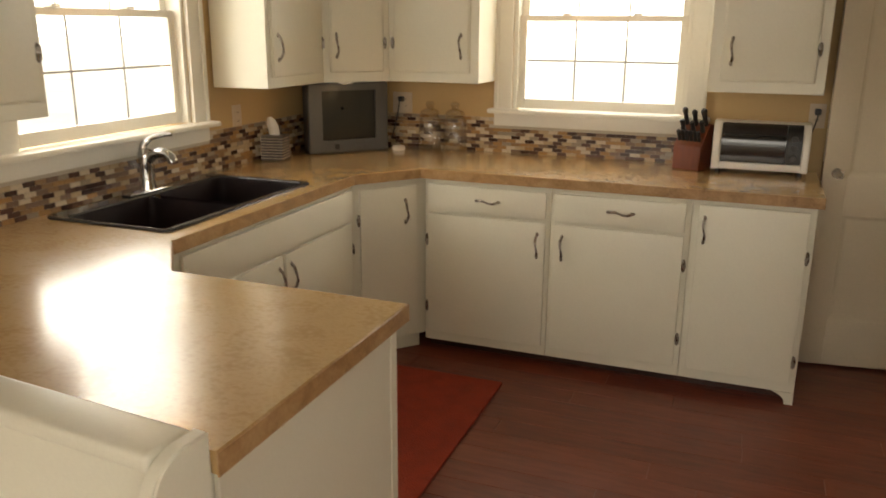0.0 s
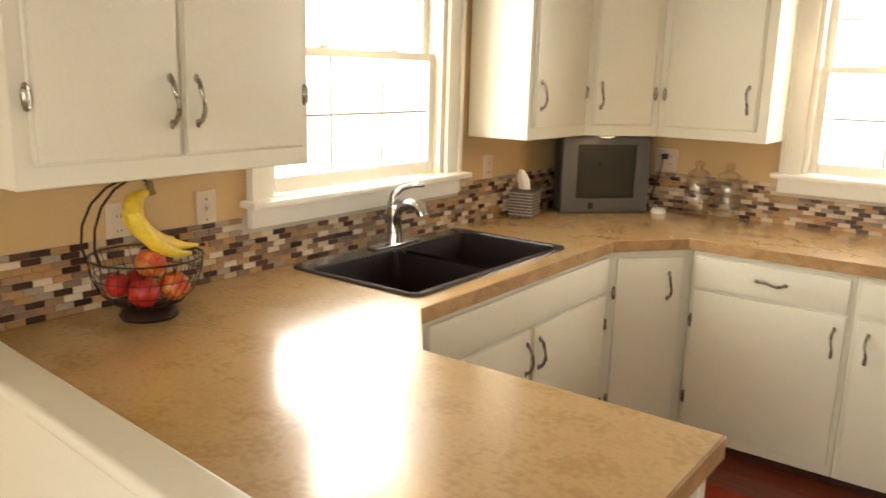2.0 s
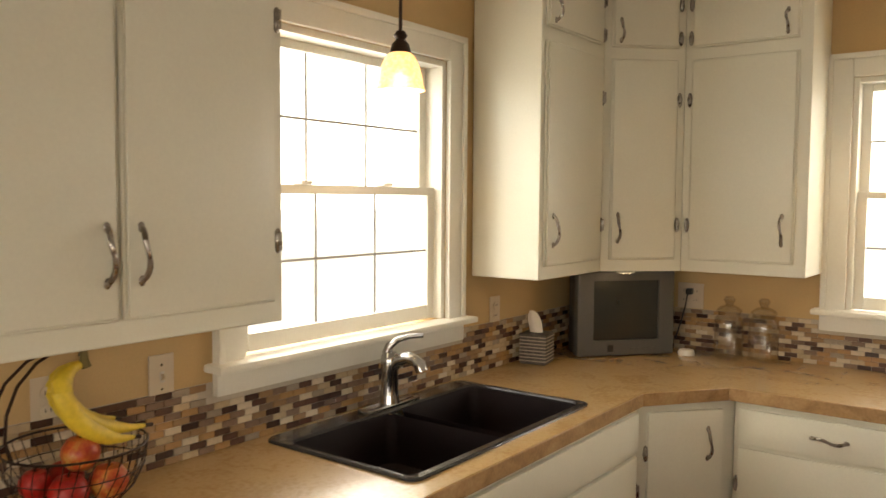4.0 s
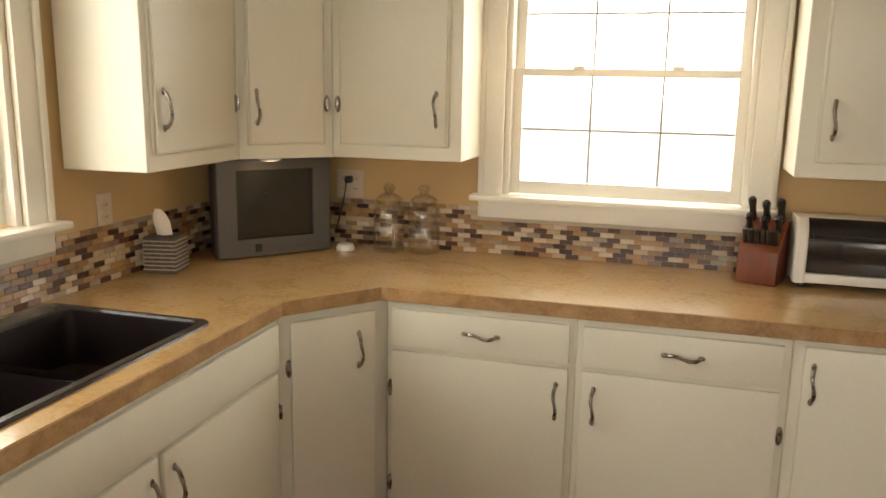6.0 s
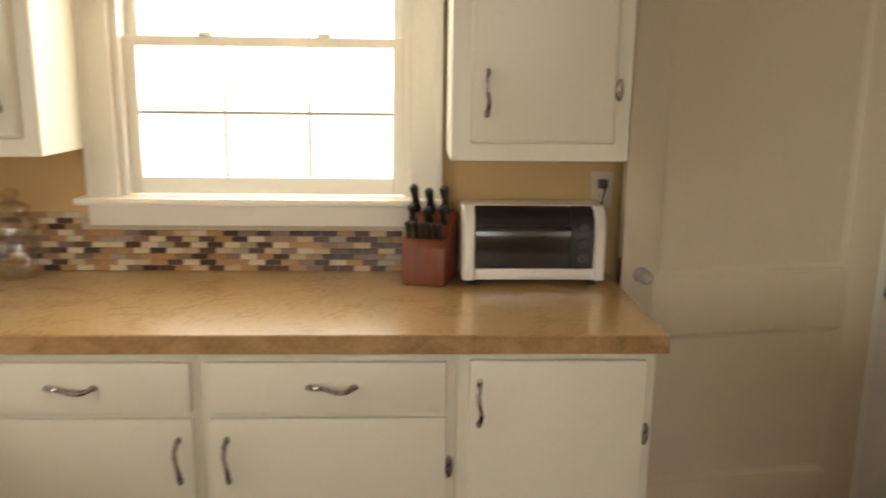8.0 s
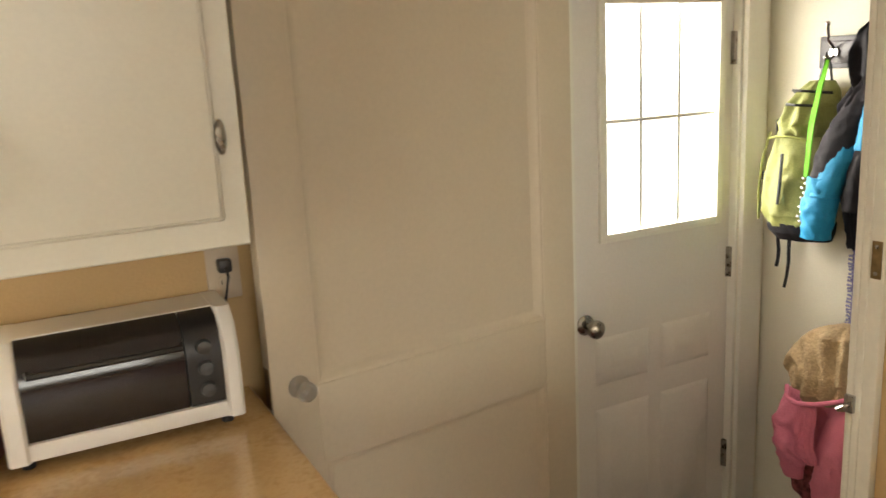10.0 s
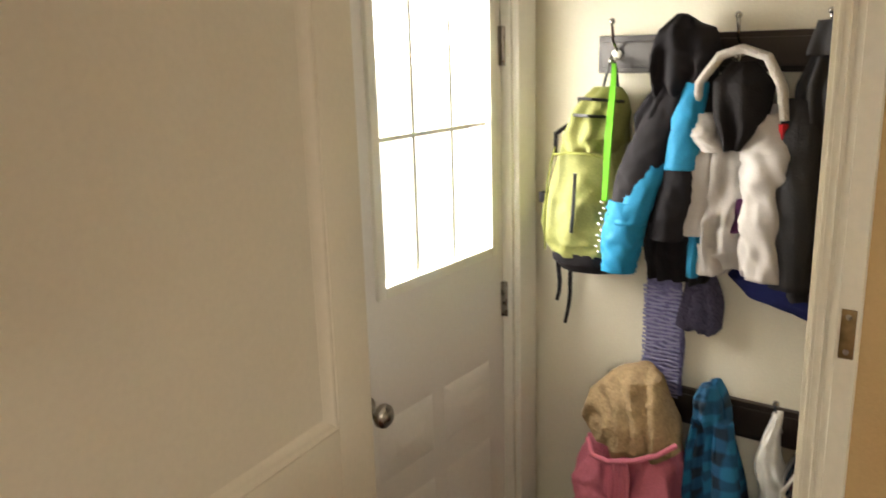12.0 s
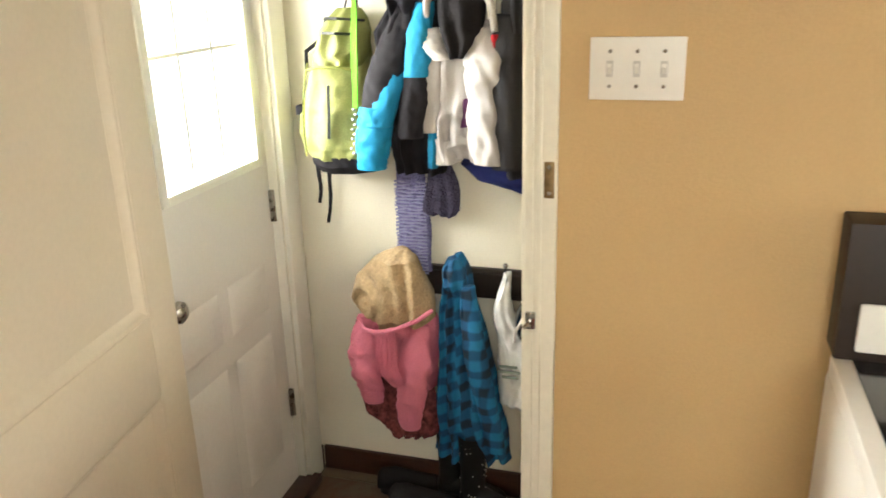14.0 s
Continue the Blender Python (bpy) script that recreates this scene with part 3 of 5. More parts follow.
def wall_unit(name, m, w, depth, doors, label, body_pts=None):
    cb = thing(name, m, label, "cabinet", "wall cabinets")
    bm = B()
    if body_pts:
        iv = m.inverted()
        prism(bm, [tuple((iv @ Vector((x, y, 0)))[:2]) for x, y in body_pts], ZU, ZT)
    else:
        box(bm, 0, 0, ZU, w, depth, ZT, .003, 1)
    part("body", bm, WHITE, cb)
    for x0, x1, hx, gx in doors:
        d = lipped(cb, "door", x0, x1, 1.345, 2.15)
        pull(d, hx, 1.475, y=-.019)
        for z in (1.487, 1.99):
            hinge(d, gx, z)
        d = lipped(cb, "top_door", x0, x1, 2.195, 2.41)
        pull(d, hx, 2.26, y=-.019, length=.08)
        for z in (2.235, 2.37):
            hinge(d, gx, z)
    return cb


UL = "white wall cabinet with small doors above tall doors"
wall_unit("wall_cabinet", pose(-1.735, .478, 0, 0, 0, 90), .810, .29, [(.035, .390, .358, .030), (.397, .782, .43, .787)], UL)
wall_unit("wall_cabinet", pose(-1.735, 2.487, 0, 0, 0, 90), .4995, .29, [(.022, .463, .062, .470)], UL)
C0, C1 = Vector((-1.735, 2.988)), Vector((-1.492, 3.222))
ca, cl = math.degrees(math.atan2(C1.y - C0.y, C1.x - C0.x)), (C1 - C0).length
wall_unit("corner_wall_cabinet", pose(C0.x, C0.y, 0, 0, 0, ca), cl, .3, [(.028, cl - .030, .06, cl - .024)], "white angled corner wall cabinet above the television",
          [(-1.735, 2.988), (-1.492, 3.222), (-1.492, 3.525), (-2.025, 3.525), (-2.025, 2.988)])
wall_unit("wall_cabinet", pose(-1.4915, 3.222, 0), .4805, .303, [(.032, .438, .395, .026)], UL)
wall_unit("wall_cabinet", pose(.058, 3.222, 0), .478, .303, [(.052, .436, .092, .442)], "white wall cabinet above the toaster oven")

pk = thing("puck_light", pose(-1.67, 3.085, ZU - .001), "lit round under-cabinet light above the television", "lamp")
bm = B()
lathe(bm, [(0, -.001), (.036, -.001), (.038, -.006), (.030, -.008)], n=20, close=True)
part("housing", bm, WPLASTIC, pk)
bm = B()
lathe(bm, [(0, -.0082), (.026, -.0082), (.026, -.0088), (0, -.009)], n=20)
part("lens", bm, mat("lit_lens", (1, .72, .42), .4, vary=.02, bump=0, emit=14), pk)
pl = new("puck_lamp", bpy.data.lights.new("puck_lamp", 'AREA'))
pl.data.shape, pl.data.size, pl.data.energy, pl.data.color = 'DISK', .05, .15, (1, .66, .36)
pl.matrix_world = look((-1.655, 3.06, ZU - .02), (-1.655, 3.06, 0))

# ---- sink and tap ----
sk = thing("sink", pose(0, 0, ZC1), "black composite double-bowl sink set in the worktop", "sink")
bm = B()
rx0, rx1, ry0, ry1 = -1.990, -1.457, 1.442, 2.358
bowls = ((SX0 + .075, SX1 - .012, SY0 + .012, 1.885), (SX0 + .075, SX1 - .012, 1.925, SY1 - .012))
bx0, bx1 = SX0 + .075, SX1 - .012
yd0, yd1 = 1.885, 1.925


def round_ring(x0, x1, y0, y1, r, z):
    """A plan rectangle with rounded corners at one height."""
    pts = []
    for cx, cy, a0 in ((x1 - r, y1 - r, 0), (x0 + r, y1 - r, 90), (x0 + r, y0 + r, 180), (x1 - r, y0 + r, 270)):
        pts += [(cx + r * math.cos(radians(a0 + 18 * k)), cy + r * math.sin(radians(a0 + 18 * k)), z) for k in range(6)]
    return pts


iy0, iy1 = SY0 + .012, SY1 - .012
loft(bm, [round_ring(rx0, rx1, ry0, ry1, .034, .0005), round_ring(rx0, rx1, ry0, ry1, .034, .006), round_ring(rx0 + .004, rx1 - .004, ry0 + .004, ry1 - .004, .031, .0095),
          round_ring(bx0 - .006, bx1 + .006, iy0 - .006, iy1 + .006, .030, .0088), round_ring(bx0, bx1, iy0, iy1, .026, .003), round_ring(bx0, bx1, iy0, iy1, .026, -.004)], False)
part("rim", bm, SINKRIM, sk)
bm = B()
loft(bm, [[(x, yd0 - .003, -.05), (x, yd0 + .006, z - .006), (x, yd0 + .014, z), (x, yd1 - .014, z), (x, yd1 - .006, z - .006), (x, yd1 + .003, -.05)]
          for x, z in [(bx0 - .004 + (bx1 - bx0 + .008) * k / 12, -.002 - .016 * math.sin(math.pi * k / 12) ** .5) for k in range(13)]])
part("divider", bm, SINKRIM, sk, "glossy black curved divider")
for x0, x1, y0, y1 in bowls:
    bm = B()
    r = .04
    loft(bm, [round_ring(x0, x1, y0, y1, .026, -.003), round_ring(x0 + .004, x1 - .004, y0 + .004, y1 - .004, .03, -.03), round_ring(x0 + .012, x1 - .012, y0 + .012, y1 - .012, r, -.15), round_ring(x0 + .045, x1 - .045, y0 + .045, y1 - .045, r, -.178)], False)
    bm.faces.new([v for v in bm.verts if abs(v.co.z + .178) < 1e-5])
    bw = part("bowl", bm, SINKB, sk)
    bm = B()
    lathe(bm, [(0, -.1765), (.036, -.1765), (.042, -.174), (.03, -.1755), (.0, -.1757)], ((x0 + x1) / 2 - .05, (y0 + y1) / 2, 0), 18)
    part("drain", bm, CHROME, bw)
tp_ = thing("faucet", pose(-1.948, 1.925, ZC1 + .009), "chrome single-lever kitchen tap on the sink rim", "faucet")
bm = B()
box(bm, -.026, -.125, 0, .026, .125, .010, .006)
part("base_plate", bm, CHROME, tp_)
bm = B()
lathe(bm, [(.0, .010), (.033, .010), (.031, .02), (.027, .05), (.026, .10), (.029, .135), (.028, .158), (.020, .172), (0, .176)], n=24)
part("body", bm, CHROME, tp_)
bm = B()
tube(bm, [(.004, 0, .118), (.035, .004, .150), (.066, .008, .160), (.094, .011, .156), (.112, .013, .142), (.120, .014, .122)], .019, 14, [1.1, 1.1, 1.05, 1.0, 1.1, 1.05])
part("spout", bm, CHROME, tp_)
bm = B()
tube(bm, [(-.010, -.004, .165), (-.004, .002, .190), (.018, .018, .212), (.050, .038, .226), (.088, .058, .230)], .010, 12, [1.6, 1.35, 1.1, 1.0, .8])
for v in bm.verts:
    if v.co.z > .2:
        v.co.z = .2 + (v.co.z - .2) * .85
part("lever", bm, CHROME, tp_)


# ---- counter things ----
tv = thing("television", pose(-1.7075, 3.1915, ZC1, 0, 0, 49.4), "silver-grey tube television with a dark blank screen", "television")
bm = B()
w, h = .222, .365
box(bm, -w, 0, .004, w, .05, h, .010)
bmesh.ops.delete(bm, geom=[f for f in bm.faces if f.normal.y < -.99], context='FACES')
sx, sz0, sz1 = .150, .070, .325
for b in ((-w + .010, .014, -sx, h - .010), (sx, .014, w - .010, h - .010), (-sx, .014, sx, sz0), (-sx, sz1, sx, h - .010)):
    box(bm, b[0], 0, b[1], b[2], .02, b[3])
part("bezel", bm, GREYPL_SHADED, tv)
bm = B()
n = 13
vs = [[bm.verts.new((-sx + 2 * sx * i / (n - 1), .014 - .010 * (1 - (2 * i / (n - 1) - 1) ** 2) * (1 - (2 * j / (n - 1) - 1) ** 2), sz0 + (sz1 - sz0) * j / (n - 1))) for i in range(n)] for j in range(n)]
for j in range(n - 1):
    for i in range(n - 1):
        bm.faces.new((vs[j][i], vs[j][i + 1], vs[j + 1][i + 1], vs[j + 1][i]))
part("screen", bm, SCREEN, tv)
bm = B()
rec = lambda s, y, z0, z1: [(-s, y, z0), (s, y, z0), (s, y, z1), (-s, y, z1)]
loft(bm, [rec(.215, .0505, .010, .355), rec(.205, .14, .012, .345), rec(.13, .24, .02, .27), rec(.12, .30, .03, .25)])
part("back_shell", bm, BLACK, tv)
bm = B()
box(bm, -.085, -.004, .022, -.060, .004, .052, .003)
part("power_button", bm, BLACK, tv)
for x in (.02, .05, .08, .11):
    bm = B()
    box(bm, x, -.002, .030, x + .02, .003, .038, .002)
    part("button", bm, GREYPL_SHADED, tv)
pkk = solid("white_puck", lathe(B(), [(0, 0), (.034, 0), (.036, .01), (.030, .024), (.0, .028)], n=20), WPLASTIC, "small round white box beside the television", "box", m=pose(-1.515, 3.385, ZC1 + .0005))

tb = thing("tissue_box", pose(-1.945, 2.845, ZC1, 0, 0, 12), "square grey striped tissue box with a tissue pulled up", "tissue box")
bm = B()
box(bm, -.056, -.056, .0005, .056, .056, .1245, .004, 1)
part("box", bm, STONE, tb)
for k in range(8):
    bm = B()
    z = .0125 + k * .0138
    for b in ((-.0575, -.0575, .0575, -.0562), (-.0575, .0562, .0575, .0575), (-.0575, -.056, -.0562, .056), (.0562, -.056, .0575, .056)):
        box(bm, b[0], b[1], z, b[2], b[3], z + .004)
    part("stripe", bm, mat("cane_pale", (.40, .34, .28), .7) if k == 0 else bpy.data.materials["cane_pale"], tb)
bm = B()
loft(bm, [[(.028 * s * math.cos(a) + o, .010 * s * math.sin(a) * (1 + .5 * math.sin(3 * a)), z) for a in [2 * math.pi * i / 14 for i in range(14)]] for s, o, z in ((1, 0, .112), (1.0, -.004, .14), (1.05, -.010, .17), (.8, -.016, .195), (.35, -.022, .212))])
part("tissue", bm, PAPER, tb)

for i, (x, y) in enumerate(((-1.352, 3.435), (-1.213, 3.445))):
    jr = thing("glass_jar", pose(x, y, ZC1 + .0005), "clear glass storage jar with a domed lid", "jar", "glass jars")
    bm = B()
    lathe(bm, [(0, .001), (.055, .001), (.060, .008), (.060, .15), (.056, .172), (.044, .185), (.046, .197)], n=28)
    part("body", bm, JARGLASS, jr)
    bm = B()
    lathe(bm, [(.050, .1975), (.052, .203), (.046, .212), (.030, .222), (.014, .228), (.020, .240), (.024, .250), (.016, .262), (0, .265)], n=24)
    part("lid", bm, JARGLASS, jr)

kn = thing("knife_block", pose(-.012, 3.345, ZC1 + .0005, 0, 0, -18), "reddish cherry wood knife block full of black-handled knives", "knife block")
bm = B()
w = .066
prof = [(0, 0), (.15, 0), (.15, .205), (.10, .215), (0, .115)]
loft(bm, [[(-w, y, z) for y, z in prof], [(w, y, z) for y, z in prof]])
bmesh.ops.bevel(bm, geom=list(bm.edges), offset=.004, segments=1, affect='EDGES')
part("block", bm, BLOCKW, kn)
tilt = Vector((0, -.78, .62)).normalized()
for x, u, ln, r in ((-.046, .92, .088, .0125), (.0, .90, .080, .0125), (.046, .92, .088, .0135), (-.047, .62, .062, .012), (.002, .60, .058, .012), (.047, .62, .062, .012)):
    base = Vector((x, .10 * u, .115 + .10 * u))
    up = Vector((0, -.45, .9)).normalized()
    bm = B()
    tube(bm, [base, base + up * ln * .15, base + up * ln * .55, base + up * ln * .9, base + up * ln], r, 8, [.9, 1, .85, 1.15, .7])
    k = part("knife_handle", bm, BLACK, kn)
    for f in (.25, .75):
        for q in (-1, 1):
            bm = B()
            ball(bm, base + up * ln * f + Vector((q * r * .95, -.002, 0)), .003, u=6, v=5)
            part("rivet", bm, CHROME, k)
for i in range(6):
    x = -.048 + i * .0192
    base = Vector((x, .024, .139))
    up = Vector((0, -.45, .9)).normalized()
    bm = B()
    tube(bm, [base, base + up * .02, base + up * .048, base + up * .054], .0092, 8, [1, .92, 1.05, .6])
    part("knife_handle", bm, BLACK, kn)
    bm = B()
    tube(bm, [base - up * .004, base + up * .003], .0088, 8)
    part("bolster", bm, CHROME, kn)

to = thing("toaster_oven", pose(.102, 3.343, ZC1), "white toaster oven with a dark glass door", "toaster oven")
W_, D_, H_ = .415, .172, .232
bm = B()
side = [(-.002, .02), (D_, .02), (D_, H_), (.045, H_), (.012, H_ - .03), (-.004, H_ - .08)]
for x0, x1 in ((0, .036), (W_ - .032, W_)):
    mid = (x0 + x1) / 2
    loft(bm, [[(x0, y + .004 * (y < .1), z) for y, z in side], [(x0 + .006, y - .006 * (y < .1), z) for y, z in side], [(x1 - .006, y - .006 * (y < .1), z) for y, z in side], [(x1, y, z) for y, z in side]])
box(bm, .036, .062, H_ - .010, W_ - .032, D_, H_ - .001)
box(bm, .03, .0, .02, W_ - .03, .16, .052, .004)
box(bm, .03, .16, .05, W_ - .03, D_, H_ - .012)
bmesh.ops.recalc_face_normals(bm, faces=bm.faces)
part("shell", bm, WPLASTIC, to)
bm = B()
loft(bm, [[(x, y, z) for y, z in ((.006, .054), (.028, .054), (.06, H_ - .012), (.060, H_ - .003), (.030, H_ - .012), (.010, H_ - .036), (.001, H_ - .085))] for x in (.0365, W_ - .100)])
part("glass_door", bm, DARKGLASS, to)
bm = B()
loft(bm, [[(x, y, z) for y, z in ((.005, .054), (.028, .054), (.06, H_ - .012), (.060, H_ - .003), (.030, H_ - .012), (.009, H_ - .036), (.0, H_ - .085))] for x in (W_ - .098, W_ - .0325)])
part("control_panel", bm, BLACK, to)
for z in (.085, .128, .17):
    bm = B()
    lathe(bm, [(0, 0), (.015, 0), (.013, .012), (0, .014)], n=14)
    bm.transform(Matrix.Translation((W_ - .065, .001, z)) @ Matrix.Rotation(radians(90), 4, 'X'))
    part("dial", bm, mat("dial_grey", (.06, .06, .06), .4), to)
bm = B()
tube(bm, [(.05, -.002, H_ - .05), (.05, -.016, H_ - .052), (.31, -.016, H_ - .052), (.31, -.002, H_ - .05)], .006, 8)
part("handle", bm, BLACK, to)
for x in (.03, W_ - .03):
    for y in (.03, D_ - .03):
        bm = B()
        lathe(bm, [(0, 0), (.012, 0), (.012, .02), (0, .0205)], (x, y, .0005), 12)
        part("foot", bm, BLACK, to)


def outlet(m, label, gangs=1, plug=False, switch=False, h=.112, plate=None):
    """Local: x across, -y out of the wall, origin at the plate's middle."""
    o = thing("wall_plate", m, label, "switch" if switch else "outlet", "wall plates")
    w = .07 + .046 * (gangs - 1)
    plate = plate or PLATE_SHADED
    bm = B()
    box(bm, -w / 2, -.006, -h / 2, w / 2, 0, h / 2, .003)
    part("plate", bm, plate, o)
    for g in range(gangs):
        x = (g - (gangs - 1) / 2) * .046
        if switch:
            bm = B()
            box(bm, x - .006, -.0085, -.014, x + .006, -.0062, .014, .001)
            part("slot", bm, mat("slot_shadow", (.58, .55, .50), .6) if "slot_shadow" not in bpy.data.materials else bpy.data.materials["slot_shadow"], o)
            bm = B()
            loft(bm, [[(x - .004, -.0086, -.008), (x + .004, -.0086, -.008), (x + .004, -.0086, .008), (x - .004, -.0086, .008)], [(x - .003, -.019, .004), (x + .003, -.019, .004), (x + .003, -.018, .010), (x - .003, -.018, .010)]])
            part("toggle", bm, plate, o)
            for z in (-.030, .030):
                bm = B()
                ball(bm, (x, -.006, z), .0035, (1, .4, 1), 8, 5)
                part("screw", bm, NICKEL, o)
        else:
            for z in (-.02, .02):
                bm = B()
                lathe(bm, [(0, 0), (.0165, 0), (.016, .0025), (0, .003)], n=16)
                bm.transform(Matrix.Translation((x, -.006, z)) @ Matrix.Rotation(radians(90), 4, 'X'))
                s = part("socket", bm, plate, o)
                bm = B()
                for dx in (-.006, .006):
                    box(bm, x + dx - .001, -.0096, z - .003, x + dx + .001, -.0085, z + .006)
                part("slot", bm, BLACK, s)
    if plug:
        bm = B()
        box(bm, -.014, -.036, .006, .014, -.0062, .034, .006)
        p = part("plug", bm, BLACK, o)
        bm = B()
        tube(bm, [(0, -.034, .018), (.0, -.05, .0), (-.01, -.045, -.05), (-.03, -.03, -.11), (-.06, -.02, -.20)], .0032, 8)
        part("cord", bm, BLACK, p)
    return o


outlet(pose(XW + .0005, 2.652, 1.148, 0, 0, 90), "light plastic outlet plate on the tan wall")
outlet(pose(XW + .0005, 1.155, 1.145, 0, 0, 90), "light plastic switch plate near the sink window", 1, switch=True)
outlet(pose(XW + .0005, .872, 1.14, 0, 0, 90), "light plastic outlet plate behind the bananas", 1)
outlet(pose(-1.552, YN - .0005, 1.163), "two-gang outlet plate with a black plug", 2, True)
outlet(pose(.541, YN - .0005, 1.182), "outlet plate with the toaster oven's black plug", 1, True)
outlet(pose(XE - .0005, 2.576, 1.407, 0, 0, -90), "white three-gang toggle switch plate on the tan wall", 3, switch=True, h=.108, plate=ALMOND)

# fruit bowl with a banana hook
FB = Vector((-1.875, .853, ZC1))
fb = thing("fruit_bowl", Matrix.Translation(FB), "dark bronze wire fruit bowl with a banana hook", "fruit bowl")
bm = B()
lathe(bm, [(0, .0005), (.070, .0005), (.074, .008), (.066, .024), (.045, .034), (0, .036)], n=24)
part("foot", bm, BRONZE, fb)
bm = B()
for k in range(5):
    t = k / 4
    r, z = .055 + .085 * math.sin(t * math.pi / 2), .036 + .125 * (1 - math.cos(t * math.pi / 2))
    tube(bm, [(r * math.cos(a), r * math.sin(a), z) for a in [2 * math.pi * i / 28 for i in range(29)]], .0026 if k == 4 else .0012, 6)
part("wire_basket", bm, BRONZE, fb)
for i in range(32):
    a = 2 * math.pi * i / 32
    bm = B()
    tube(bm, [((.05 + .09 * math.sin(t * math.pi / 2)) * math.cos(a + .35 * t), (.05 + .09 * math.sin(t * math.pi / 2)) * math.sin(a + .35 * t), .034 + .127 * (1 - math.cos(t * math.pi / 2))) for t in (0, .25, .5, .75, 1)], .0011, 5)
    part("wire", bm, BRONZE, fb)
for o in (-.030, .030):
    bm = B()
    pts = [(-.02 + o * q, y, z) for q, y, z in ((1, -.130, .155), (1, -.143, .20), (.95, -.138, .25), (.8, -.115, .30), (.6, -.075, .338), (.35, -.03, .357), (.15, .01, .358), (0, .026, .346), (0, .024, .336))]
    tube(bm, pts, .0034, 8)
    part("hook_arm", bm, BRONZE, fb)


def fruit(p, r, material, label):
    f = thing("apple", Matrix.Translation(p), label, "apple", "apples in the bowl")
    bm = B()
    lathe(bm, [(r * .02, r * .72), (r * .25, r * .86), (r * .62, r * .80), (r * .94, r * .35), (r, 0), (r * .90, -r * .42), (r * .6, -r * .80), (r * .3, -r * .88), (r * .02, -r * .80)], n=18, close=True)
    part("flesh", bm, material, f)
    bm = B()
    tube(bm, [(0, 0, r * .7), (r * .05, 0, r * .95), (r * .15, 0, r * 1.1)], .0022, 6)
    part("stalk", bm, BRONZE, f)
    return f


fruit(FB + Vector((.045, -.040, .080)), .040, RED, "dark red apple in the wire bowl")
fruit(FB + Vector((.052, .042, .082)), .040, ORANGE, "mottled orange apple in the wire bowl")
fruit(FB + Vector((-.045, .0, .080)), .038, RED, "dark red apple in the wire bowl")
fruit(FB + Vector((.012, .004, .143)), .039, ORANGE, "orange-red apple on top of the fruit")
fruit(FB + Vector((-.01, -.078, .096)), .032, RED, "dark red apple in the wire bowl")
bn = thing("bananas", Matrix.Translation(FB + Vector((0, .022, .335))), "bunch of ripe yellow bananas on the hook", "bananas")
bm = B()
tube(bm, [(0, 0, .015), (0, 0, -.005), (.002, .004, -.02)], .010, 8, [.7, 1, 1.1])
part("stem", bm, mat("banana_stem", (.16, .12, .03), .6), bn)
for dx, ty, tz, bow in ((-.030, .085, -.150, .9), (-.008, .118, -.172, 1.0), (.018, .128, -.168, 1.08), (.036, .092, -.182, 1.1)):
    bm = B()
    pts = []
    for k in range(13):
        t = k / 12
        u = 1 - t
        y = 3 * u * u * t * -.105 * bow + 3 * u * t * t * -.035 + t ** 3 * ty
        z = -.012 * u ** 3 + 3 * u * u * t * -.025 + 3 * u * t * t * (tz + .004) + t ** 3 * tz
        pts.append((-.005 + dx * math.sin(t * 1.9), y, z))
    tube(bm, pts, .0205, 14, [.40, .55, .80, .95, 1, 1.02, 1.02, 1, .97, .90, .75, .45, .22])
    bnn = part("banana", bm, YELLOW, bn)
    bm = B()
    tube(bm, [pts[-1], Vector(pts[-1]) + (Vector(pts[-1]) - Vector(pts[-2])) * .5], .0045, 8)
    part("tip", bm, BRONZE, bnn)


# pendant lamps
def pendant(x, y, z, label):
    p = thing("pendant_lamp", pose(x, y, z), label, "lamp", "pendant lamps")
    bm = B()
    tube(bm, [(0, 0, .12), (0, 0, HC - z - .02)], .005, 8)
    part("rod", bm, BRONZE, p)
    bm = B()
    lathe(bm, [(0, HC - z - .0225), (.05, HC - z - .02), (.055, HC - z - .001), (0, HC - z - .0005)], n=20)
    part("canopy", bm, BRONZE, p)
    bm = B()
    lathe(bm, [(0, .13), (.012, .128), (.02, .115), (.013, .105), (.024, .092), (.030, .07), (.028, .066), (0, .066)], n=18)
    part("socket", bm, BRONZE, p)
    bm = B()
    prof = [(.026, .070), (.040, .058), (.052, .035), (.060, .005), (.064, -.02), (.070, -.035)]
    lathe(bm, prof + [(r - .004, z2) for r, z2 in prof[::-1]], n=26)
    sh = part("shade", bm, SHADE_LIT, p)
    lamp = new("pendant_bulb", bpy.data.lights.new("pendant_bulb", 'POINT'))
    lamp.data.energy, lamp.data.color, lamp.data.shadow_soft_size = 4, (1, .70, .40), .025
    lamp.location = (x, y, z - .01)
    return p


SHADE_LIT = bpy.data.materials.new("lit_amber_glass")
SHADE_LIT.use_nodes = True
pb = SHADE_LIT.node_tree.nodes["Principled BSDF"]
pb.inputs["Base Color"].default_value = (.9, .74, .48, 1)
pb.inputs["Roughness"].default_value = .35
pb.inputs["Transmission Weight"].default_value = .5
nz, nr = SHADE_LIT.node_tree.nodes.new("ShaderNodeTexNoise"), SHADE_LIT.node_tree.nodes.new("ShaderNodeValToRGB")
nz.inputs["Scale"].default_value = 14
nr.color_ramp.elements[0].position, nr.color_ramp.elements[0].color = .35, (1, .42, .09, 1)
nr.color_ramp.elements[1].position, nr.color_ramp.elements[1].color = .65, (1, .74, .42, 1)
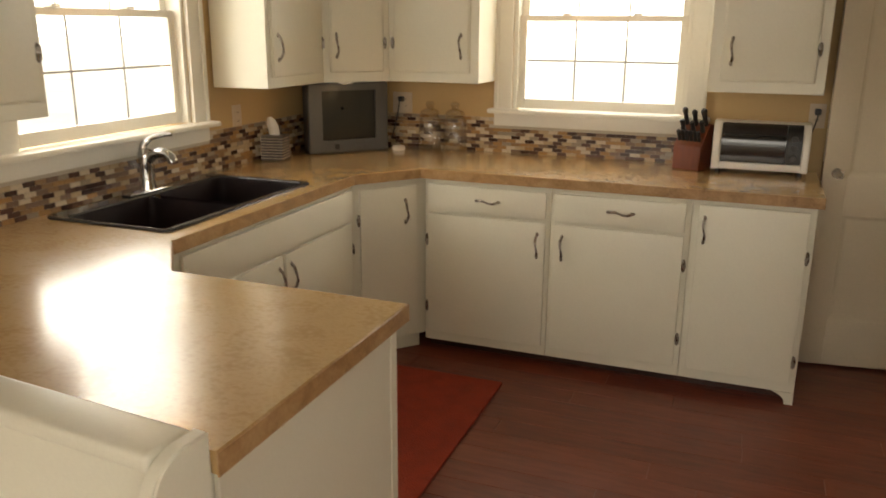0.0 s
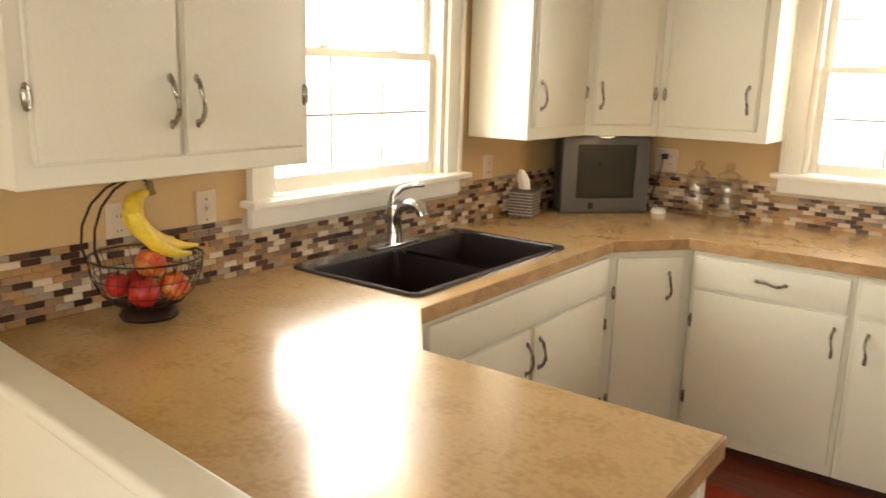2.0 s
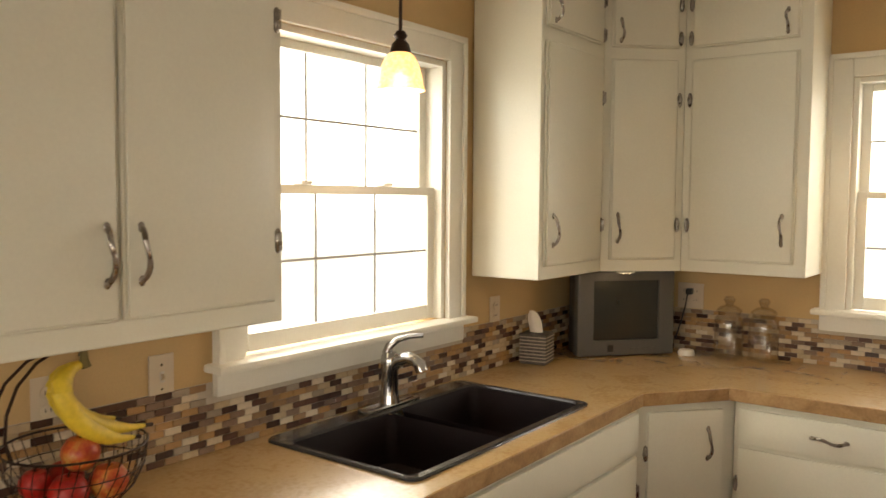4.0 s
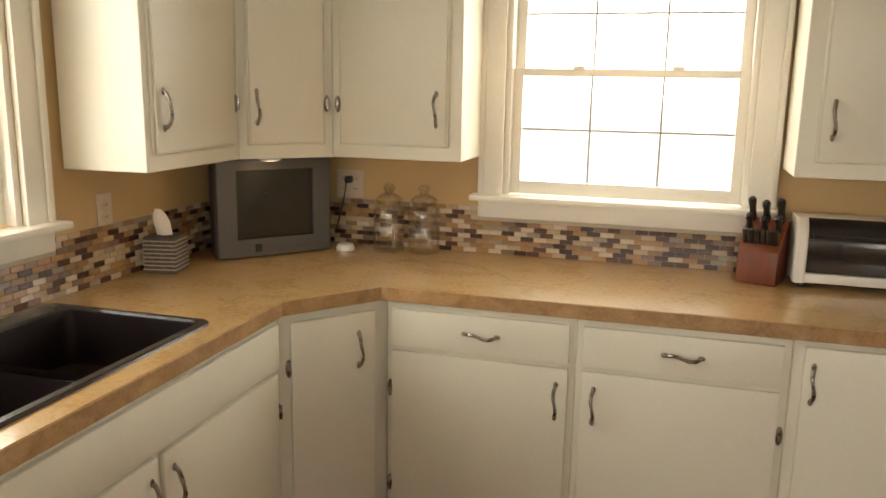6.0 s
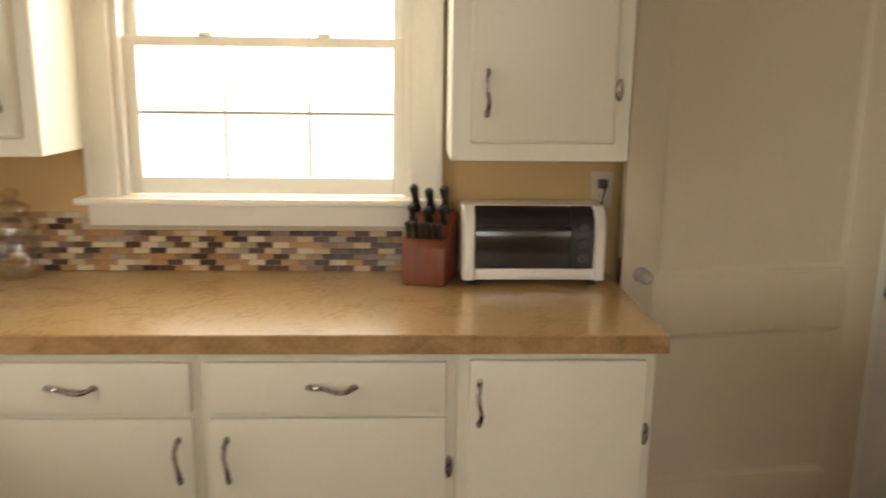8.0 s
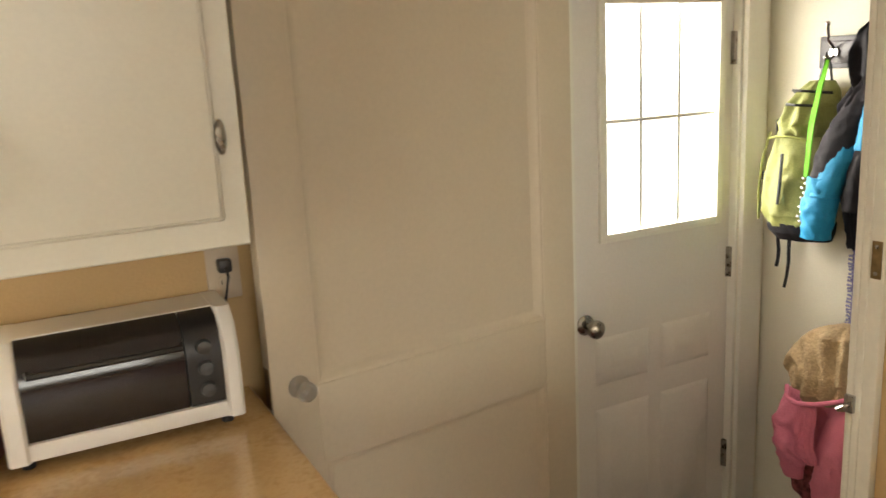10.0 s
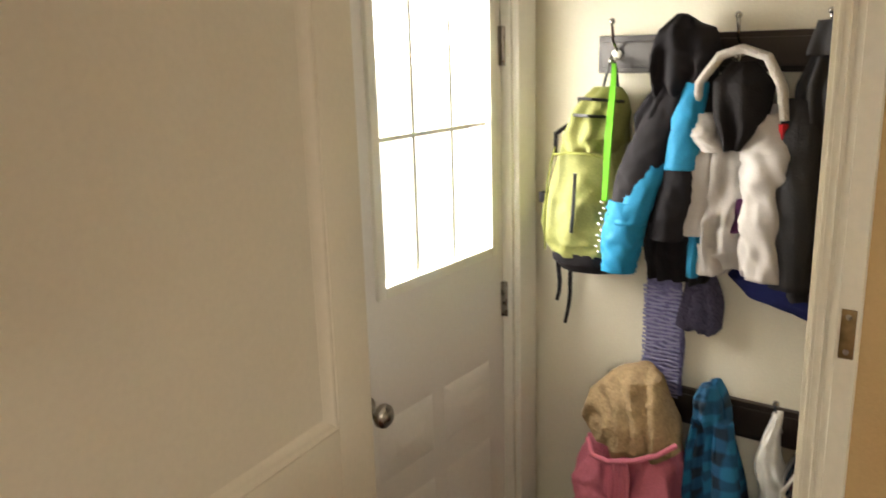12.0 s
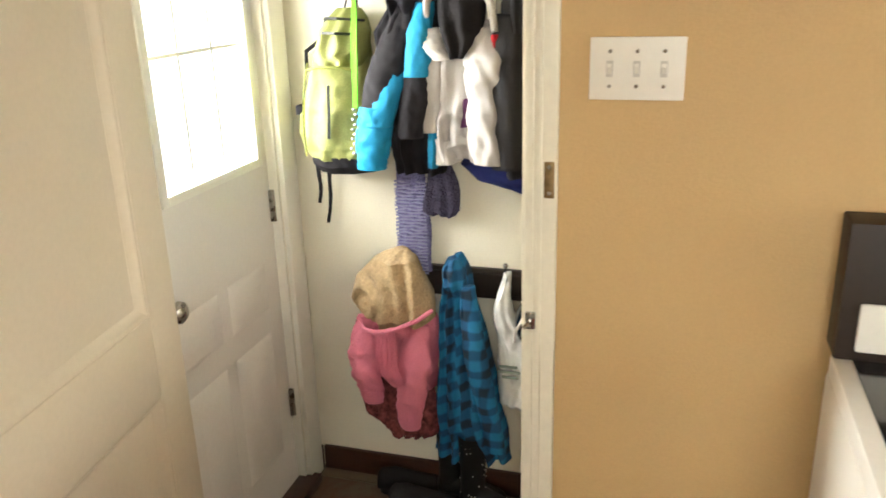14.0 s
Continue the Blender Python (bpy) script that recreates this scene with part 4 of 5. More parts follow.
SHADE_LIT.node_tree.links.new(nz.outputs["Fac"], nr.inputs[0])
SHADE_LIT.node_tree.links.new(nr.outputs[0], pb.inputs["Emission Color"])
pb.inputs["Emission Strength"].default_value = .8
pendant(-1.75, 1.735, 1.92, "lit pendant lamp with an amber glass shade above the sink")
pendant(-.505, 3.19, 1.96, "lit pendant lamp with an amber glass shade by the window")

# rug
rg = thing("rug", pose(-.95, 1.88, 0), "plain red rug lying on the plank floor", "rug")
bm = B()
box(bm, -.31, -.78, .0015, .275, .765, .012, .004)
part("mat", bm, RUGM, rg)
bm = B()
for y0, y1 in ((-.80, -.7805), (.7655, .785)):
    for k in range(28):
        x = -.30 + k * .0205
        box(bm, x, y0, .0015, x + .006, y1, .005)
part("fringe", bm, RUGM, rg)

# white bench back along the peninsula, set a little askew
bn_ = thing("bench", pose(-.482, .357, 0, 0, 0, -5.2), "white painted bench with a high back and rounded end", "bench")
bm = B()
box(bm, -1.535, -.070, .0, -.032, -.003, .94, .006)
part("back_panel", bm, WHITE, bn_)
bm = B()
box(bm, -1.535, -.100, .918, -.032, -.001, .953, .013, 3)
part("top_rail", bm, WHITE, bn_)
bm = B()
prof = [(0, .0), (0, .955)] + [(-.052 - .075 * math.sin(radians(a)), .955 - .075 * (1 - math.cos(radians(a)))) for a in range(0, 91, 10)] + [(-.13, .45), (-.47, .42), (-.47, 0)]
loft(bm, [[(-.031, y, z) for y, z in prof], [(0, y, z) for y, z in prof]])
bmesh.ops.bevel(bm, geom=list(bm.edges), offset=.004, segments=2, affect='EDGES')
part("end_panel", bm, WHITE, bn_)
bm = B()
box(bm, -1.50, -.47, .40, -.032, -.071, .435, .008)
part("seat", bm, WHITE, bn_)
bm = B()
box(bm, -1.50, -.45, .0, -.032, -.43, .3995)
part("front_panel", bm, WHITE, bn_)

# cooking range on the east wall
GUARD = mat("dark_brown_enamel", (.022, .012, .008), .55, vary=.2, bump=.02)
rn = thing("range", pose(1.50, 2.22, 0, 0, 0, -90), "white cooking range with a black glass top and dark backguard", "range")
# local x runs south, local -y faces the room
bm = B()
box(bm, 0, -.625, .06, .022, 0, .885, .006)
box(bm, .738, -.625, .06, .76, 0, .885, .006)
box(bm, .022, -.605, .06, .738, 0, .88)
part("body", bm, WPLASTIC, rn)
bm = B()
box(bm, .0, -.65, .8855, .76, -.015, .928, .006)
ct = part("cooktop_frame", bm, WPLASTIC, rn)
bm = B()
box(bm, .03, -.62, .9285, .73, -.045, .933, .002)
part("glass_top", bm, DARKGLASS, ct)
bm = B()
box(bm, .0, -.040, .9285, .76, .036, 1.172, .004)
bg = part("backguard", bm, GUARD, rn, "dark brown backguard")
bm = B()
box(bm, .03, -.048, .948, .73, -.0405, 1.035, .006)
part("control_strip", bm, WPLASTIC, bg)
bm = B()
box(bm, .0, -.640, .262, .76, -.6255, .795, .008)
dr = part("oven_door", bm, DARKGLASS, rn)
bm = B()
tube(bm, [(.06, -.640, .765), (.06, -.68, .77), (.70, -.68, .77), (.70, -.640, .765)], .010, 10)
part("handle", bm, BLACK, dr)
bm = B()
box(bm, .0, -.678, .05, .76, -.663, .25, .006)
drw = part("drawer", bm, WPLASTIC, rn, "white drawer slightly pulled out")
bm = B()
box(bm, .0, -.6625, .06, .76, -.6255, .235, .003)
part("drawer_box", bm, BLACK, drw, "dark drawer box")
bm = B()
box(bm, .0, -.638, .80, .76, -.6255, .884, .004)
part("front_panel", bm, BLACK, rn)
for k in range(5):
    bm = B()
    lathe(bm, [(0, 0), (.022, 0), (.019, .02), (0, .022)], n=16)
    bm.transform(Matrix.Translation((.10 + .14 * k, -.6385, .842)) @ Matrix.Rotation(radians(90), 4, 'X'))
    part("dial", bm, BLACK, rn)
for x in (.05, .71):
    for y in (-.6, -.06):
        bm = B()
        lathe(bm, [(0, 0), (.018, 0), (.018, .062), (0, .063)], (x, y, 0), 12)
        part("foot", bm, BLACK, rn)


# ---- mudroom: coat racks and what hangs on them ----
def cloth(name, colour, rough=.85, vary=.12, fine=220, bump=.15, scale=12):
    m = mat(name, colour, rough, vary=vary, scale=scale, bump=bump, fine=fine)
    m.node_tree.nodes["Principled BSDF"].inputs["Specular IOR Level"].default_value = .2
    return m


LIME = cloth("lime_nylon", (.27, .28, .095), .55, .25, bump=.05)
LIMESEAM = cloth("lime_seam", (.20, .21, .05), .7, .2, bump=.05)
LIMEDARK = cloth("lime_strap", (.16, .55, .03), .5)
CHAR = cloth("charcoal_softshell", (.016, .014, .017), .8, bump=.03)
CYAN = cloth("cyan_softshell", (.018, .23, .43), .6, bump=.03)
OFFWHITE = cloth("white_puffer_nylon", (.50, .47, .445), .42, .08, bump=.02)
FURT = cloth("pale_hood_trim", (.50, .46, .41), .9, .2, 200, .25)
LINING = cloth("black_lining", (.016, .014, .015), .95)
GREYC = cloth("grey_wool", (.038, .037, .040), .95, .2, 300, .08)
NAVY = cloth("navy_fleece", (.012, .016, .085), .95)
LAV = cloth("lavender_knit", (.20, .19, .36), .95, .3, 120, .9, 60)
DUSK = cloth("dusky_fuzzy_knit", (.10, .09, .15), 1.0, .3, 150, 1.0, 40)
PINK = cloth("pink_fleece", (.80, .235, .33), .9, .1, 240, .3)
SHERPA = cloth("tan_sherpa", (.48, .35, .20), 1.0, .22, 150, .25, 90)
FLORAL = cloth("red_floral_lining", (.22, .06, .06), .9, .9, 70, .1, 38)
REDC = cloth("red_cloth", (.50, .02, .03), .8)
PURPLE = cloth("purple_cloth", (.09, .025, .08), .9)
BAGP = mat("white_plastic_film", (.80, .80, .78), .25, vary=.08, scale=20, bump=.03)
SOLE = mat("black_rubber", (.008, .008, .008), .55, vary=.3)
SOLE.node_tree.nodes["Principled BSDF"].inputs["Specular IOR Level"].default_value = .25
PINKSHOE = mat("pink_shoe", (.52, .05, .10), .5)


def plaid_mat():
    m = mat("blue_plaid_flannel", (.02, .20, .42), .9, bump=.12, fine=240)
    n, l = m.node_tree.nodes, m.node_tree.links
    b = n["Principled BSDF"]
    tc, sp_ = n.new("ShaderNodeTexCoord"), n.new("ShaderNodeSeparateXYZ")
    l.new(tc.outputs["Object"], sp_.inputs[0])
    vals = []
    wob_, mixv = n.new("ShaderNodeTexNoise"), n.new("ShaderNodeVectorMath")
    wob_.inputs["Scale"].default_value = 9
    mixv.operation = 'MULTIPLY_ADD'
    mixv.inputs[1].default_value = (.05, .05, .05)
    l.new(tc.outputs["Object"], wob_.inputs["Vector"])
    l.new(wob_.outputs["Color"], mixv.inputs[0])
    l.new(tc.outputs["Object"], mixv.inputs[2])
    l.new(mixv.outputs[0], sp_.inputs[0])
    for ax, f in (("Y", 105.0), ("Z", 105.0)):
        mu, si, gt = n.new("ShaderNodeMath"), n.new("ShaderNodeMath"), n.new("ShaderNodeMapRange")
        mu.operation, si.operation = 'MULTIPLY', 'SINE'
        mu.inputs[1].default_value = f
        l.new(sp_.outputs[ax], mu.inputs[0])
        l.new(mu.outputs[0], si.inputs[0])
        gt.inputs["From Min"].default_value, gt.inputs["From Max"].default_value = -.45, .25
        l.new(si.outputs[0], gt.inputs["Value"])
        vals.append(gt.outputs[0])
    ad = n.new("ShaderNodeMath")
    l.new(vals[0], ad.inputs[0])
    l.new(vals[1], ad.inputs[1])
    hf = n.new("ShaderNodeMath")
    hf.operation = 'MULTIPLY'
    hf.inputs[1].default_value = .5
    l.new(ad.outputs[0], hf.inputs[0])
    cr = n.new("ShaderNodeValToRGB")
    cr.color_ramp.elements[0].color, cr.color_ramp.elements[1].color = (.010, .026, .05, 1), (.016, .17, .36, 1)
    cr.color_ramp.elements.new(.5).color = (.012, .085, .19, 1)
    l.new(hf.outputs[0], cr.inputs[0])
    l.new(cr.outputs[0], b.inputs["Base Color"])
    return m


PLAID = plaid_mat()


def hang(rows, folds=5, amp=.012, seed=1, n=60, steps=9, wob=.006, crease=.004):
    """A hanging piece of cloth with thickness and folds. Rows from the top: z, north y, south y, out from the wall, thickness."""
    rr = random.Random(seed)
    ph = rr.random() * 6
    dense = []
    for a, b in zip(rows, rows[1:]):
        for k in range(steps):
            t = k / steps
            t = t * t * (3 - 2 * t) * .5 + t * .5
            dense.append([p + (q - p) * t for p, q in zip(a, b)])
    dense.append(list(rows[-1]))
    rings = []
    for i, (z, yn, ys, d, th) in enumerate(dense):
        g = i / (len(dense) - 1)
        ring = []
        for k in range(n):
            a = 2 * math.pi * k / n
            c, s = math.cos(a), math.sin(a)
            c = math.copysign(abs(c) ** .8, c)
            yy = (yn + ys) / 2 + (yn - ys) / 2 * c
            f = amp * (.35 + .65 * g) * math.sin(folds * c * 2.2 + ph + 1.2 * math.sin(3 * g + ph)) * max(s, 0) ** .5
            w = wob * noise.noise(Vector((yy * 14, z * 9, seed * 3.1)))
            cz = 1 - abs(noise.noise(Vector((yy * 26 + z * 11, z * 20 - yy * 8, seed * 1.7))))
            dd = d + th * (s * .5 + .5) + f + w + crease * (cz * cz * 2 - 1) * max(s, 0)
            ring.append((XM - max(dd, .004), yy + w, z + wob * 1.2 * noise.noise(Vector((yy * 20, seed, 4.0)))))
        rings.append(ring)
    bm = B()
    loft(bm, rings)
    return bm


def sleeve(pts, radii, seed=1, n=34, wob=.005, puff=0.0):
    """A limp, crumpled sleeve along points (y, z, out from the wall)."""
    steps = 16
    dense, rad = [], []
    for i in range(len(pts) - 1):
        for k in range(steps):
            t = k / steps
            dense.append(Vector([p + (q - p) * t for p, q in zip(pts[i], pts[i + 1])]))
            rad.append(radii[i] + (radii[i + 1] - radii[i]) * t)
    dense.append(Vector(pts[-1]))
    rad.append(radii[-1])
    rings = []
    for i, (p, r) in enumerate(zip(dense, rad)):
        u = i * 9 / steps
        r2 = r * (1 + puff * (abs(math.sin(u * .6)) - .5))
        ring = []
        for k in range(n):
            a = 2 * math.pi * k / n
            c, s = math.cos(a), math.sin(a)
            w = 1 + wob * 18 * noise.noise(Vector((c * 2, s * 2 + u * .25, seed * 2.7)))
            w += .20 * (.35 - abs(noise.noise(Vector((c * 2.2 + u * .16, s * 2.2 - u * .34, seed * 1.3)))))
            w += .10 * (.35 - abs(noise.noise(Vector((c * 4.5 - u * .3, s * 4.5 + u * .6, seed * 4.1)))))
            ring.append((XM - max(p.z + .75 * r2 * w * s, .003), p.x + r2 * w * c, p.y))
        rings.append(ring)
    bm = B()
    loft(bm, rings)
    return bm


def rack(y0, y1, z0, z1, hooks, label):
    rk = thing("coat_rack", pose(0, 0, 0), label, "coat rack", "coat racks")
    bm = B()
    box(bm, XM - .020, y1, z0, XM - .0005, y0, z1, .004)
    box(bm, XM - .026, y1 + .012, z0 + .014, XM - .0205, y0 - .012, z1 - .014, .004)
    part("board", bm, DARKWOOD, rk)
    for y in hooks:
        bm = B()
        zm = (z0 + z1) / 2
        lathe_pts = [(XM - .026, y, zm), (XM - .032, y, zm)]
        tube(bm, lathe_pts, .014, 12)
        tube(bm, [(XM - .03, y, zm + .01), (XM - .055, y, zm + .035), (XM - .062, y, zm + .075)], .004, 8)
        ball(bm, (XM - .062, y, zm + .080), .008, u=10, v=7)
        tube(bm, [(XM - .03, y, zm - .008), (XM - .05, y, zm - .026), (XM - .062, y, zm - .015)], .004, 8)
        ball(bm, (XM - .063, y, zm - .013), .007, u=10, v=7)
        part("hook", bm, CHROME, rk, "chrome double hook")
    return rk


rack(3.465, 2.55, 1.522, 1.613, (3.41, 3.25, 3.11, 2.92, 2.70), "dark wood coat rack with chrome hooks, fully hung")
rack(3.42, 2.55, .625, .722, (3.31, 3.12, 2.97, 2.815), "low dark wood coat rack with chrome hooks")

# backpack
HANG = Matrix.Translation((0, 0, .08)) @ Matrix.Diagonal((1, 1, .95, 1))
bp_ = thing("backpack", HANG, "lime green nylon backpack hanging from the rack", "backpack")
part("body", hang([(1.40, 3.50, 3.37, .03, .05), (1.33, 3.535, 3.355, .02, .12), (1.20, 3.55, 3.345, .015, .155), (1.08, 3.56, 3.335, .015, .165), (1.045, 3.55, 3.34, .02, .15)], 3, .006, 3, wob=.010, crease=.009), LIME, bp_, smooth=180)
part("top_pocket", hang([(1.485, 3.455, 3.385, .03, .05), (1.46, 3.475, 3.37, .03, .085), (1.42, 3.50, 3.36, .03, .115), (1.36, 3.515, 3.36, .04, .125), (1.325, 3.50, 3.37, .06, .10)], 4, .008, 5, wob=.012, crease=.007), LIME, bp_, smooth=180)
part("base", hang([(1.055, 3.55, 3.338, .017, .152), (1.025, 3.545, 3.342, .02, .145), (1.0, 3.525, 3.35, .03, .115)], 2, .002, 8), CHAR, bp_, "black base panel")
part("side_pocket", hang([(1.18, 3.585, 3.535, .04, .07), (1.12, 3.59, 3.53, .03, .09), (1.06, 3.57, 3.53, .03, .08)], 3, .004, 9), LIME, bp_, smooth=180)
bm = B()
tube(bm, [(XM - .19, 3.44, 1.275), (XM - .193, 3.442, 1.2), (XM - .195, 3.447, 1.12)], .005, 6)
part("zip", bm, BLACK, bp_, "black front zip")
for k, z in enumerate((1.455, 1.415)):
    bm = B()
    tube(bm, [(XM - .05, 3.50 + .01 * k, z - .015), (XM - .125 - .025 * k, 3.465, z + .004), (XM - .145 - .025 * k, 3.42, z + .004), (XM - .09, 3.362, z - .005)], .0045, 6)
    part("zip", bm, BLACK, bp_)
bm = B()
tube(bm, [(XM - .05, 3.44, 1.47), (XM - .058, 3.42, 1.53), (XM - .062, 3.41, 1.565), (XM - .055, 3.40, 1.53), (XM - .05, 3.395, 1.47)], .004, 6)
part("loop", bm, BLACK, bp_)
for y0, y1, z1, d0, w0 in ((3.548, 3.560, .875, .060, .007), (3.520, 3.548, .80, .035, .0065)):
    bm = B()
    loft(bm, [[(XM - d, y - w, z), (XM - d, y + w, z), (XM - d - .003, y + w, z), (XM - d - .003, y - w, z)]
              for y, z, d, w in [(y0 + (y1 - y0) * q + .004 * math.sin(7 * q), 1.03 + (z1 - 1.03) * q, d0 - .012 * q, w0 * (1 - .25 * q)) for q in (0, .2, .4, .6, .8, 1)]])
    part("strap", bm, CHAR, bp_, "dangling black strap")
bm = B()
tube(bm, [(XM - .04, 3.51, 1.40), (XM - .075, 3.555, 1.36), (XM - .07, 3.56, 1.30)], .007, 6)
part("strap", bm, CHAR, bp_)
bm = B()
box(bm, XM - .10, 3.57, 1.17, XM - .05, 3.592, 1.20, .004)
part("pocket_trim", bm, CHAR, bp_)

for y, dy in ((3.525, .014), (3.368, -.012)):
    bm = B()
    tube(bm, [(XM - .150, y - dy * .6, 1.335), (XM - .172, y, 1.25), (XM - .178, y + dy * .4, 1.15), (XM - .172, y + dy * .5, 1.06)], .0035, 6)
    part("seam", bm, LIMESEAM, bp_)
bm = B()
tube(bm, [(XM - .155, 3.515, 1.315), (XM - .180, 3.47, 1.325), (XM - .182, 3.41, 1.325), (XM - .160, 3.365, 1.312)], .004, 6)
part("seam", bm, LIMESEAM, bp_)

ln_ = thing("lanyard", HANG, "bright green lanyard with clips hanging over the backpack", "lanyard")
bm = B()
loft(bm, [[(XM - d, y - w, z), (XM - d, y + w, z), (XM - d - .004, y + w, z), (XM - d - .004, y - w, z)] for y, z, d, w in ((3.40, 1.545, .065, .005), (3.378, 1.47, .12, .008), (3.366, 1.36, .165, .009), (3.366, 1.21, .178, .007))])
part("ribbon", bm, LIMEDARK, ln_)
for i in range(10):
    bm = B()
    a = i / 9
    ball(bm, (XM - .182, 3.368 + .014 * a + .004 * (-1) ** i, 1.205 - .13 * a), .0055, (.5, 1, .8), 8, 6)
    part("link", bm, CHROME, ln_)

# black and blue jacket
jk = thing("jacket", HANG, "black and bright blue hooded jacket on the rack", "jacket", "hanging coats")
part("hood", hang([(1.65, 3.245, 3.19, .06, .03), (1.625, 3.275, 3.155, .05, .07), (1.57, 3.29, 3.14, .04, .10), (1.52, 3.30, 3.14, .03, .11), (1.46, 3.29, 3.16, .04, .09)], 4, .016, 11, wob=.02, crease=.010), CHAR, jk, smooth=180)
part("body", hang([(1.50, 3.295, 3.14, .03, .09), (1.42, 3.33, 3.115, .02, .13), (1.25, 3.325, 3.11, .015, .13), (1.08, 3.30, 3.12, .015, .12), (1.00, 3.285, 3.14, .02, .09)], 6, .018, 12, wob=.012, crease=.010), CHAR, jk, smooth=180)
part("sleeve", sleeve([(3.225, 1.475, .11), (3.255, 1.38, .145), (3.285, 1.28, .170), (3.308, 1.175, .178)], [.036, .050, .050, .046], 13, wob=.008), CHAR, jk, smooth=180)
part("cuff", sleeve([(3.302, 1.215, .178), (3.316, 1.12, .184), (3.328, 1.03, .175)], [.049, .049, .041], 14, wob=.008), CYAN, jk, "bright blue forearm")
part("blue_panel", sleeve([(3.232, 1.36, .158), (3.262, 1.27, .182), (3.300, 1.16, .190)], [.012, .036, .041], 19, wob=.006), CYAN, jk, smooth=180)
part("sleeve", sleeve([(3.188, 1.32, .165), (3.198, 1.23, .172), (3.215, 1.125, .168)], [.034, .041, .036], 15, wob=.010), CHAR, jk, smooth=180)
part("blue_panel", sleeve([(3.175, 1.50, .12), (3.182, 1.41, .155), (3.190, 1.30, .170)], [.024, .034, .036], 16, wob=.010), CYAN, jk, smooth=180)
part("blue_trim", hang([(1.30, 3.162, 3.14, .145, .03), (1.03, 3.175, 3.15, .125, .03)], 2, .002, 17), CYAN, jk, smooth=180)

# white puffer jacket
wj = thing("jacket", HANG, "white puffer jacket with a fur-trimmed dark-lined hood", "jacket", "hanging coats")
part("body", hang([(1.45, 3.13, 3.00, .03, .10), (1.36, 3.165, 2.975, .02, .14), (1.20, 3.175, 2.97, .015, .15), (1.10, 3.17, 2.985, .015, .15), (1.055, 3.15, 3.0, .02, .12)], 6, .018, 21, wob=.014, crease=.012), OFFWHITE, wj, smooth=180)
part("sleeve", sleeve([(3.015, 1.43, .12), (3.0, 1.34, .16), (2.998, 1.2, .17), (2.99, 1.055, .165)], [.040, .05, .047, .042], 22, puff=.09, wob=.016), OFFWHITE, wj, smooth=180)
part("sleeve", sleeve([(3.145, 1.42, .12), (3.155, 1.30, .15), (3.165, 1.14, .155)], [.034, .040, .026], 23, puff=.09, wob=.016), OFFWHITE, wj, smooth=180)
part("lining", hang([(1.545, 3.11, 3.06, .07, .04), (1.50, 3.145, 3.01, .06, .10), (1.42, 3.13, 3.01, .10, .09), (1.35, 3.10, 3.05, .135, .05)], 3, .012, 24), LINING, wj, smooth=180)
bm = B()
tube(bm, [(XM - .14, 3.165, 1.42), (XM - .15, 3.16, 1.50), (XM - .14, 3.12, 1.56), (XM - .135, 3.075, 1.575), (XM - .14, 3.02, 1.555), (XM - .15, 2.985, 1.49), (XM - .165, 2.975, 1.42)], .0105, 12, [.8, 1, 1.05, 1, 1.05, 1.1, .8])
for v in bm.verts:
    v.co += Vector([.003 * noise.noise(v.co * 60 + Vector((k * 9, 0, 0))) for k in range(3)])
part("fur_trim", bm, FURT, wj, "beige fur hood trim")
part("front_flap", sleeve([(3.15, 1.43, .14), (3.145, 1.38, .165), (3.11, 1.345, .17)], [.028, .03, .026], 25, puff=.05), OFFWHITE, wj, smooth=180)
part("purple_patch", hang([(1.24, 3.06, 3.04, .155, .02), (1.16, 3.075, 3.035, .155, .02)], 2, .002, 26), PURPLE, wj)
part("hem", hang([(1.12, 3.165, 3.09, .03, .13), (1.045, 3.16, 3.085, .03, .125)], 3, .006, 27), OFFWHITE, wj, smooth=180)

gc = thing("coat", pose(0, 0, 0), "dark grey wool coat on the rack", "coat", "hanging coats")
part("body", hang([(1.62, 2.93, 2.86, .03, .08), (1.50, 2.97, 2.80, .02, .13), (1.25, 2.975, 2.77, .015, .15), (1.04, 2.975, 2.76, .015, .15)], 6, .018, 31, wob=.01), GREYC, gc, smooth=180)
part("sleeve", sleeve([(2.95, 1.47, .12), (2.945, 1.3, .165), (2.94, 1.07, .16)], [.04, .046, .042], 34), GREYC, gc, smooth=180)
part("collar", hang([(1.63, 2.94, 2.85, .05, .07), (1.56, 2.955, 2.83, .05, .10)], 3, .008, 35), GREYC, gc, smooth=180)
solid("red_scarf", hang([(1.42, 2.985, 2.965, .15, .02), (1.22, 2.985, 2.96, .16, .02)], 2, .004, 32), REDC, "strip of red scarf between the coats", "scarf")
solid("navy_blanket", hang([(1.12, 3.09, 2.76, .01, .10), (1.06, 3.095, 2.76, .008, .12), (1.02, 3.05, 2.765, .008, .12), (.985, 2.93, 2.77, .01, .10)], 3, .008, 33), NAVY, "navy blue fleece hanging below the coats", "blanket")

# scarves
sc = thing("scarf", pose(0, 0, 0), "lavender chunky knit scarf hanging down the wall", "scarf", "scarves")
bm = hang([(1.06, 3.31, 3.23, .02, .03), (.95, 3.318, 3.215, .012, .028), (.82, 3.315, 3.212, .012, .026), (.70, 3.318, 3.208, .012, .024)], 2, .004, 41, steps=16)
for v in bm.verts:
    v.co.x -= .004 * math.sin(v.co.z * 420) * (1 if v.co.x < XM - .02 else 0)
part("knit", bm, LAV, sc)
